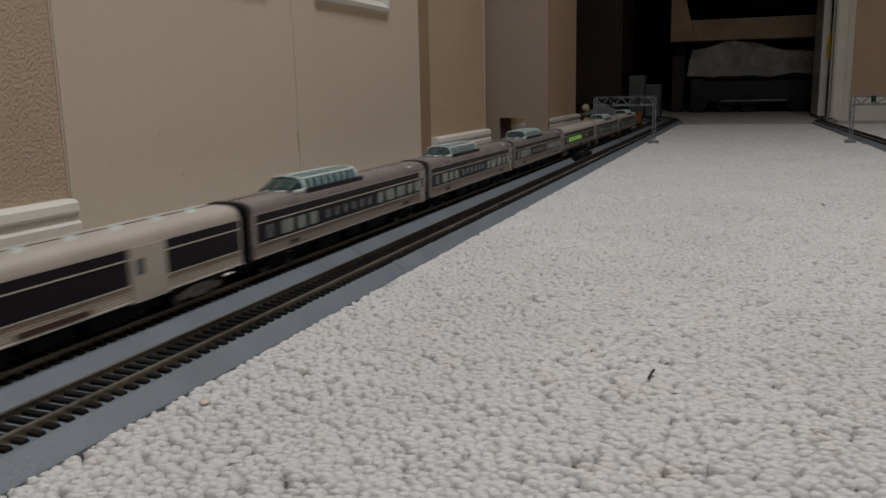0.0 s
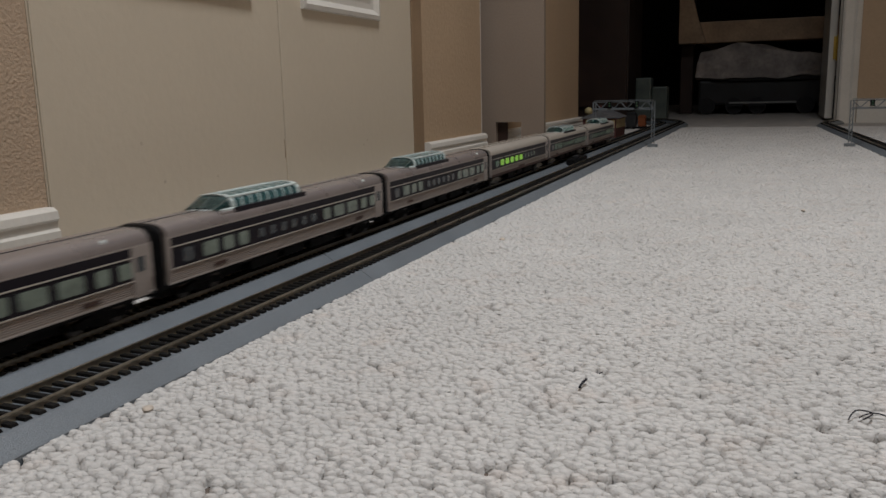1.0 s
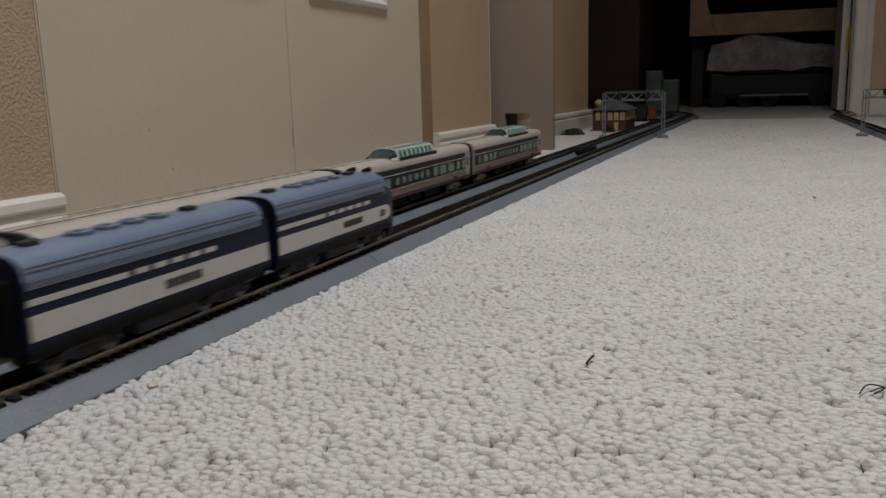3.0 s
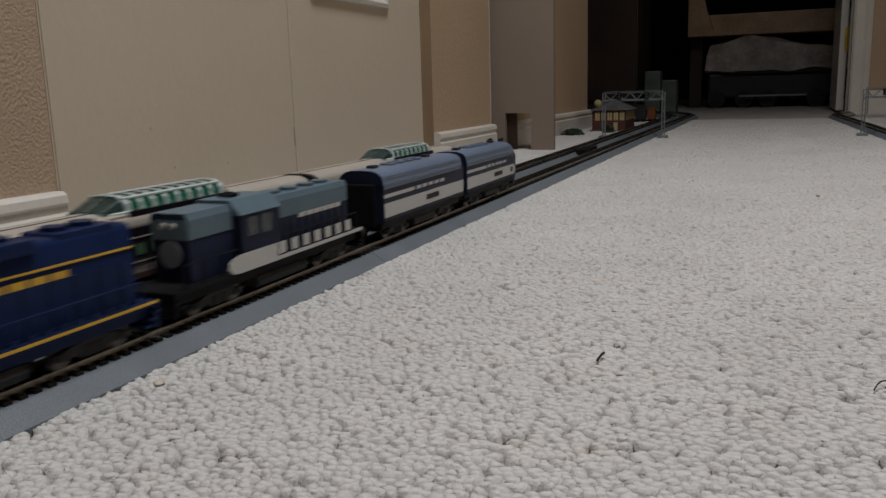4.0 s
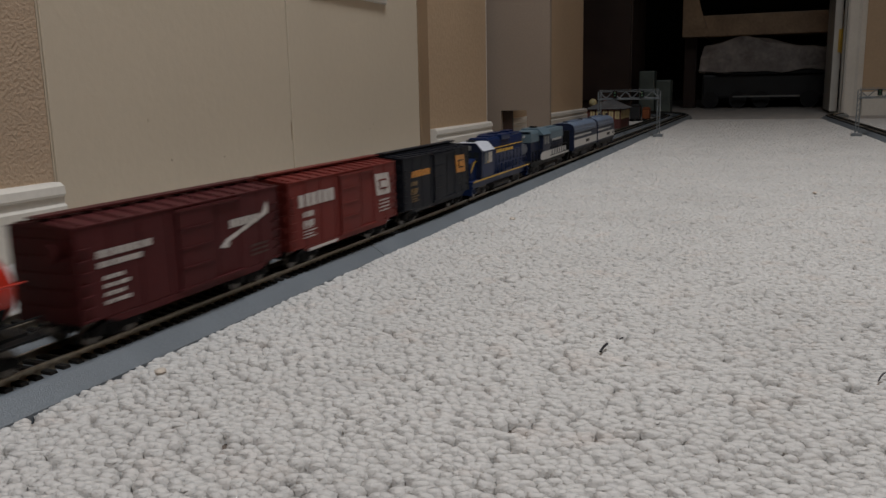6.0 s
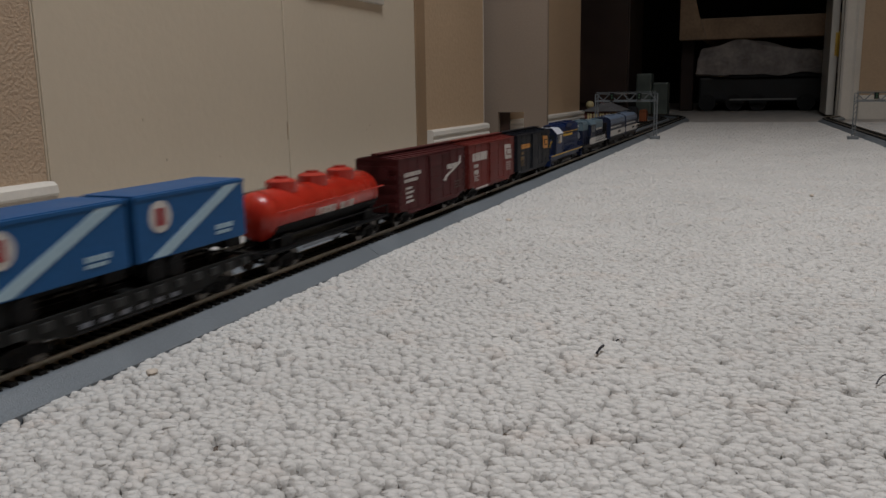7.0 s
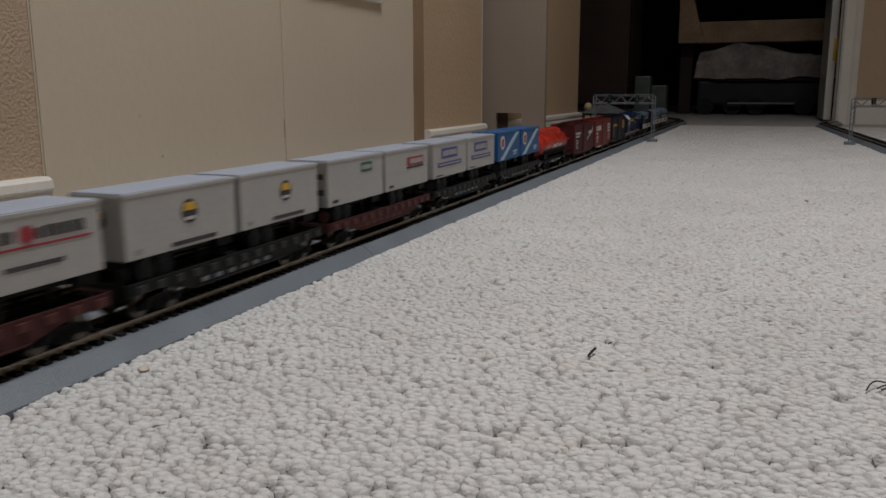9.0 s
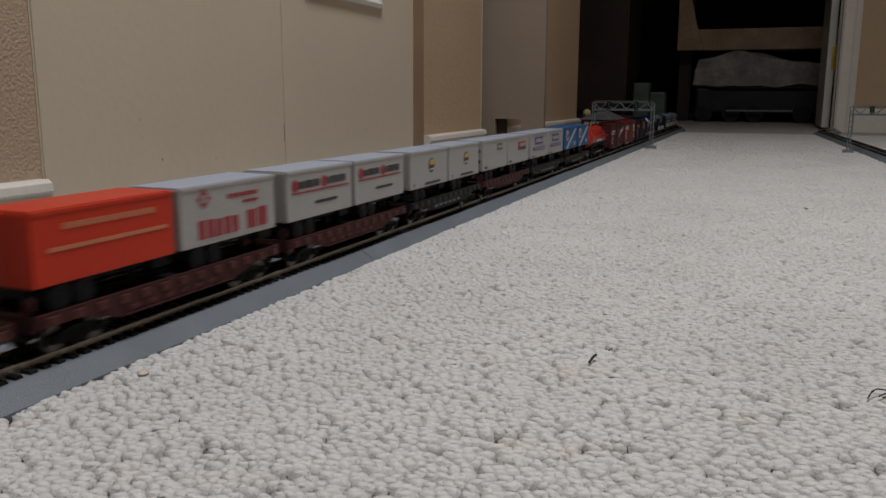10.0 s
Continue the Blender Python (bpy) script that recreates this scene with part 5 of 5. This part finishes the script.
# ---- scenery by the track ----
def gantry(name, x0, x1, y, top, label):
    g = root(name, label, "signal gantry", "signal gantries")
    for x in (x0, x1):
        bm = B()
        for dx in (-0.0028, 0.0028):
            for dy in (-0.0028, 0.0028):
                bar(bm, (x + dx, y + dy, 0.004), (x + dx, y + dy, top), 0.0009)
        for k in range(8):
            z = 0.008 + (top - 0.012) * k / 8
            bar(bm, (x - 0.0028, y - 0.0028, z), (x + 0.0028, y - 0.0028, z + 0.009), 0.0006)
            bar(bm, (x + 0.0028, y - 0.0028, z), (x + 0.0028, y + 0.0028, z + 0.009), 0.0006)
        part("post", bm, M_GANTRY, g, "latticed grey post")
        part("post_base", box(B(), x - 0.0100, x + 0.0100, y - 0.0085, y + 0.0085, -0.004, 0.0060, 0.0015), M_GANTRY, g)
    bm = B()
    for dy in (-0.0028, 0.0028):
        for z in (top - 0.0145, top):
            bar(bm, (x0, y + dy, z), (x1, y + dy, z), 0.0011)
    n = 9
    for k in range(n):
        a, b = x0 + (x1 - x0) * k / n, x0 + (x1 - x0) * (k + 1) / n
        za, zb = (top - 0.0145, top) if k % 2 else (top, top - 0.0145)
        bar(bm, (a, y - 0.0028, za), (b, y - 0.0028, zb), 0.0008)
        bar(bm, (a, y + 0.0028, za), (b, y + 0.0028, zb), 0.0008)
    part("beam", bm, M_GANTRY, g, "latticed grey beam")
    part("walkway", box(B(), x0 - 0.004, x1 + 0.004, y - 0.005, y + 0.005, top - 0.0175, top - 0.0160), M_GANTRY, g)
    part("handrail", bar(B(), (x0, y - 0.005, top + 0.003), (x1, y - 0.005, top + 0.003), 0.0005), M_GANTRY, g)
    for x in (x0 + (x1 - x0) * 0.27, x0 + (x1 - x0) * 0.73):
        h = part("signal_head", box(B(), x - 0.0042, x + 0.0042, y - 0.0085, y - 0.0050, top - 0.012, top + 0.001, 0.0008), M_BLACK, g, "black signal head")
        bm = B()
        for z in (top - 0.0085, top - 0.0030):
            cyl(bm, (x, y - 0.0090, z), "y", 0.0016, 0.0016, 10)
        part("lens", bm, M_LIMEDIM, h)


gantry("signal_gantry", -0.1085, 0.0180, 1.825, 0.0970, "grey latticed signal gantry over both tracks")
gantry("signal_gantry", 0.4035, 0.535, 1.851, 0.0915, "grey latticed signal gantry over the opposite track")


def station():
    s = root("model_station", "small brick-red model station with cream windows and grey roof", "model building")
    x0, x1, y0, y1 = -0.192, -0.108, 2.10, 2.24
    part("wall", box(B(), x0, x1, y0, y1, -0.004, 0.052, 0.001), M_STATION, s)
    part("base", box(B(), x0 - 0.004, x1 + 0.004, y0 - 0.004, y1 + 0.004, -0.0045, 0.003), M_SROOF, s)
    rf = [(x0 - 0.007, 0.052), (x1 + 0.007, 0.052), ((x0 + x1) / 2, 0.072)]
    part("roof", prof(B(), rf, y0 - 0.006, y1 + 0.006), M_SROOF, s)
    part("chimney", box(B(), -0.162, -0.154, 2.155, 2.165, 0.055, 0.082), M_STATION, s)
    for i in range(5):
        x = x0 + 0.008 + i * 0.0155
        w = part("window", box(B(), x, x + 0.011, y0 - 0.0010, y0 + 0.001, 0.027, 0.048), M_SWIN, s, "cream framed window")
        part("mullion", box(B(), x + 0.005, x + 0.006, y0 - 0.0016, y0 - 0.0010, 0.027, 0.048), M_STATION, w)
    for i in range(6):
        y = y0 + 0.008 + i * 0.022
        part("window", box(B(), x1 - 0.001, x1 + 0.0010, y, y + 0.014, 0.027, 0.048), M_SWIN, s)
    for i in (1, 3):
        x = x0 + 0.008 + i * 0.0155
        part("door", box(B(), x, x + 0.010, y0 - 0.0014, y0 + 0.001, 0.003, 0.022), M_SWIN if i == 3 else M_SROOF, s)


station()


def foliage(name, x, y, z, rx, ry, rz, n, seed, label):
    """A low bush of many small leaf clumps on twigs."""
    rng = random.Random(seed)
    o = root(name, label, "model bush", "model bushes")
    bm = B()
    for k in range(5):
        bar(bm, (x, y, z - 0.004), (x + rng.uniform(-rx, rx) * 0.6, y + rng.uniform(-ry, ry) * 0.6, z + rz * 0.7), 0.0008)
    part("twigs", bm, M_PLATE, o)
    bm = B()
    for k in range(n):
        a, b, c = max(-1, min(1, rng.gauss(0, 0.5))), max(-1, min(1, rng.gauss(0, 0.5))), rng.uniform(0.05, 1)
        bmesh.ops.create_icosphere(bm, subdivisions=1, radius=rng.uniform(0.0016, 0.0036), matrix=Matrix.Translation((x + a * rx, y + b * ry, z + c * rz * (1 - 0.4 * a * a))) @ Matrix.Diagonal((1, 1, 0.6, 1)))
    part("leaves", bm, M_BUSH, o, "dark green leaf clumps")


foliage("bush", -0.206, 1.945, 0.0, 0.024, 0.022, 0.015, 260, 5, "low dark green model bush on the carpet by the baseboard")
foliage("bush", -0.140, 2.035, 0.0, 0.014, 0.014, 0.020, 120, 6, "small brown-green model shrub beside the station")


def red_shed():
    s = root("model_shed", "small dark red model shed against the baseboard", "model building")
    part("wall", box(B(), -0.252, -0.218, 2.33, 2.39, -0.0045, 0.036, 0.001), M_STATION, s)
    part("roof", prof(B(), [(-0.255, 0.036), (-0.214, 0.036), (-0.235, 0.048)], 2.325, 2.395), M_STATION, s)
    bm = B()
    bmesh.ops.create_uvsphere(bm, u_segments=12, v_segments=8, radius=0.012, matrix=Matrix.Translation((-0.240, 2.41, 0.062)))
    # ball and stand are made up in place of a white triangular piece
    b = root("cream_piece", "ball on an added stand, in place of a small white triangular piece", "ornament")
    part("ball", bm, M_SWIN, b, smooth=True)
    bm = B()
    cyl(bm, (-0.240, 2.41, 0.0225), "z", 0.005, 0.055, 10)
    part("stand", bm, M_STATION, b)


red_shed()


def toy_wagon(x, y, w, h, m, label):
    t = root("toy_wagon", label, "toy wagon", "toy wagons")
    part("body", box(B(), x - w, x + w, y - 0.016, y + 0.016, 0.006, h, 0.002), m, t)
    part("roof", prof(B(), [(x - w - 0.001, h), (x + w + 0.001, h), (x + w * 0.5, h + 0.006), (x - w * 0.5, h + 0.006)], y - 0.018, y + 0.018), m, t)
    for dx in (-w * 0.6, w * 0.6):
        for dy in (-0.017, 0.017):
            part("wheel", cyl(B(), (x + dx, y + dy, 0.002), "y", 0.0065, 0.003, 12), M_BLACK, t)


toy_wagon(-0.176, 2.60, 0.010, 0.030, M_ORANGE, "small orange toy wagon on the carpet")
toy_wagon(-0.148, 2.62, 0.015, 0.046, M_CASE, "black toy wagon on the carpet")
toy_wagon(-0.118, 2.64, 0.011, 0.036, M_ORANGE, "orange toy wagon on the carpet")


# ---- the dark room ----
def tall_cabinet():
    c = root("tall_cabinet", "tall dark stained wooden cabinet in the doorway of the room", "cabinet")
    part("carcass", box(B(), -0.74, -0.301, 3.52, 3.90, -0.0045, 1.9, 0.004), M_DARKWOOD_SHADE, c)
    part("door", box(B(), -0.735, -0.306, 3.500, 3.5195, 0.05, 1.88, 0.003), M_DARKWOOD_SHADE, c)


tall_cabinet()


def bed():
    b = root("bunk_bed", "pine bed with a low rail over a grey rumpled blanket", "bed")
    part("rail", box(B(), -0.16, 1.43, 4.10, 4.145, 0.322, 0.418, 0.006), M_PINE, b, "pine side rail")
    part("slat_shelf", box(B(), -0.06, 1.43, 4.15, 5.2, 0.322, 0.342), M_PINE, b)
    for x in (-0.125, 1.33):
        part("post", box(B(), x - 0.03, x + 0.03, 4.16, 4.22, -0.0045, 0.62, 0.005), M_DARKWOOD_SHADE, b)
    bm = B()
    loft(bm, [[(x, y, z) for x, z in ((-0.155, 0.322), (-0.035, 0.322), (-0.075, 0.440), (-0.105, 0.56), (-0.155, 0.60))] for y in (4.05, 4.095)])
    part("gusset", bm, M_PINE, b, "pale pine corner brace")
    m = root("blanket", "grey rumpled blanket heaped on a low box", "blanket")
    bm = B()
    n, k = 40, 12
    grid = []
    for i in range(n + 1):
        x = -0.045 + 1.2 * i / n
        row = []
        for j in range(k + 1):
            u = j / k
            hump = 0.316 - 0.30 * max(0, 0.09 - x) - 0.26 * max(0, min(x, 0.37) - 0.15)
            z = 0.16 + (hump - 0.16) * min(1, u * 1.9) + 0.018 * noise.noise((x * 9, u * 5, 2.0))
            y = 4.02 + 0.10 * u * u + 0.30 * max(0, u - 0.5) + 0.02 * noise.noise((x * 12, u * 6, 7.0))
            row.append(bm.verts.new((x - 0.03 * (1 - u) * (1 if i == 0 else 0), y, z)))
        grid.append(row)
    for i in range(n):
        for j in range(k):
            bm.faces.new((grid[i][j], grid[i + 1][j], grid[i + 1][j + 1], grid[i][j + 1]))
    res = bmesh.ops.extrude_face_region(bm, geom=list(bm.faces))
    bmesh.ops.translate(bm, vec=(0, 0.06, -0.01), verts=[v for v in res["geom"] if isinstance(v, bmesh.types.BMVert)])
    part("cloth", bm, M_CLOTH, m, smooth=True)
    u = root("under_bed_box", "black wheeled storage box under the bed", "storage box")
    part("body", box(B(), -0.06, 1.27, 4.05, 4.9, 0.040, 0.150, 0.01), M_CASE, u)
    part("lid", box(B(), 0.07, 1.27, 4.03, 4.92, 0.145, 0.172, 0.006), M_GREY, u)
    for x in (-0.02, 0.10, 0.20, 0.40):
        bm = B()
        cyl(bm, (x, 4.045, 0.034), "y", 0.038, 0.03, 20)
        cyl(bm, (x, 4.028, 0.034), "y", 0.020, 0.006, 14)
        part("wheel", bm, M_GREY, u, smooth=True)


bed()


def crate():
    c = root("green_box", "pale grey-green box and stacked lid at the edge of the room", "box")
    part("body", box(B(), -0.262, -0.200, 3.46, 3.54, -0.0045, 0.165, 0.006), M_FAR, c)
    part("lid", box(B(), -0.198, -0.138, 3.48, 3.56, -0.0045, 0.128, 0.006), M_FAR, c)


crate()
structure("bin_rail", box(B(), 0.08, 0.36, 3.985, 3.995, 0.045, 0.052), M_LGREY, "thin pale rail under the bed", "rail")


# ---- small litter on the carpet ----
def strand(pts, r):
    cu = bpy.data.curves.new("hair", "CURVE")
    cu.dimensions, cu.bevel_depth, cu.bevel_resolution = "3D", r, 2
    sp = cu.splines.new("NURBS")
    sp.points.add(len(pts) - 1)
    for p, q in zip(sp.points, pts):
        p.co = (*q, 1)
    sp.use_endpoint_u, sp.order_u = True, 3
    cu.materials.append(M_HAIR)
    return tagged(new("hair", cu), "thin dark thread lying on the carpet", "thread", "threads")


strand(((0.1779, 0.3365, 0.0014), (0.1785, 0.3405, 0.0026), (0.1792, 0.3447, 0.0024)), 0.00055)
strand(((0.1828, 0.3545, 0.0018), (0.1834, 0.3554, 0.0024), (0.1839, 0.3563, 0.0020)), 0.00030)
strand(((0.2810, 0.3330, 0.0016), (0.2830, 0.3395, 0.0034), (0.2880, 0.3425, 0.0024), (0.2908, 0.3380, 0.0030), (0.2860, 0.3345, 0.0018)), 0.00030)
strand(((0.2850, 0.3370, 0.0014), (0.2900, 0.3425, 0.0030), (0.2945, 0.3410, 0.0016)), 0.00028)
for x, y, r, z in ((0.0138, 0.260, 0.0024, 0.0006), (0.0385, 0.672, 0.0026, 0.0004), (0.285, 0.90, 0.0022, 0.0008)):
    bm = B()
    bmesh.ops.create_icosphere(bm, subdivisions=2, radius=r)
    for v in bm.verts:
        v.co *= 1 + 0.35 * noise.noise(v.co * 900)
        v.co.z *= 0.6
    ob = part("lint", bm, M_LINT, None, smooth=True)
    ob.location = (x, y, z)
    tagged(ob, "small tan tuft of lint on the carpet", "lint", "lint tufts")


# ---- the trains ----
freight = []
freight.append((cab_unit(True, "blue and off-white model diesel cab locomotive with rounded nose"), 0.899))
freight.append((cab_unit(False, "blue and off-white cabless model diesel locomotive"), 0.732))
freight.append((hood_unit(False, "grey-green and navy model hood diesel locomotive with white panels"), 0.530))
freight.append((hood_unit(True, "royal blue model diesel locomotive with yellow stripes"), 0.332))
freight.append((boxcar(M_BOXBLACK, "black", "charcoal model boxcar with yellow lettering"), 0.155))
freight.append((boxcar(M_BOXRED, "red", "oxide red model boxcar with white lettering"), 0.0))
freight.append((boxcar(M_BOXMAROON, "maroon", "dark maroon model boxcar with white lettering"), -0.1525))
freight.append((tank_car(), -0.3155))
LOADS = (("diagonal", "diagonal"), ("blue_words", "blue_words"), ("green_sign", "red_sign"), ("round_logo", "round_logo"), ("long_words", "long_words"), ("gold_words", "tall_words"), None)
WORDS = {"diagonal": "blue model trailer with pale diagonal stripe", "blue_words": "silver-white model trailer with blue signs", "green_sign": "silver-white model trailer with small green sign",
         "red_sign": "silver-white model trailer with red sign", "round_logo": "silver-white model trailer with round dark emblem", "long_words": "silver-white model trailer with thin red line",
         "gold_words": "orange-red model trailer with faded gold line", "tall_words": "white model trailer with tall red lettering"}
loads = []
for i, pair in enumerate(LOADS):
    brown = i in (2, 4, 5, 6)
    at = -0.4915 - 0.176 * i
    freight.append((flat_car(brown, "red-brown model flat car with stake pockets" if brown else "black model flat car with stake pockets"), at))
    for kind, dy in zip(pair or (), (-0.042, 0.042)):
        paint = M_TRBLUE if kind == "diagonal" else M_TRRED if kind == "gold_words" else M_TRWHITE
        loads.append((trailer(paint, kind, WORDS[kind] + " on a flat car"), at + dy))

passenger = [
    (passenger_car("baggage", "pale silver model baggage car with black window band"), -1.3095),
    (passenger_car("dome", "silver model dome car with black window band"), -1.0185),
    (passenger_car("dome", "silver model dome car with black window band"), -0.7275),
    (passenger_car("dome", "silver model dome car with black window band"), -0.4365),
    (passenger_car("green", "silver model coach with windows lit green"), -0.1455),
    (passenger_car("tail", "silver model dome car with dim green windows", 0.050), 0.1455),
    (passenger_car("tail", "silver model dome car at the end of the train", 0.080), 0.4365),
]


def motions():
    """Both trains run along the straight: the freight away from the camera, the passenger train towards it."""
    for thing, at in freight:
        walk(thing, [(t, pose(NEAR, y + at, RAIL)) for t, y in FREIGHT_ROWS])
    for thing, at in loads:
        walk(thing, [(t, pose(NEAR, y + at, RAIL + TRAILER_Z)) for t, y in FREIGHT_ROWS])
    for thing, at in passenger:
        walk(thing, [(t, pose(FAR, y + at, RAIL)) for t, y in PASSENGER_ROWS])


motions()
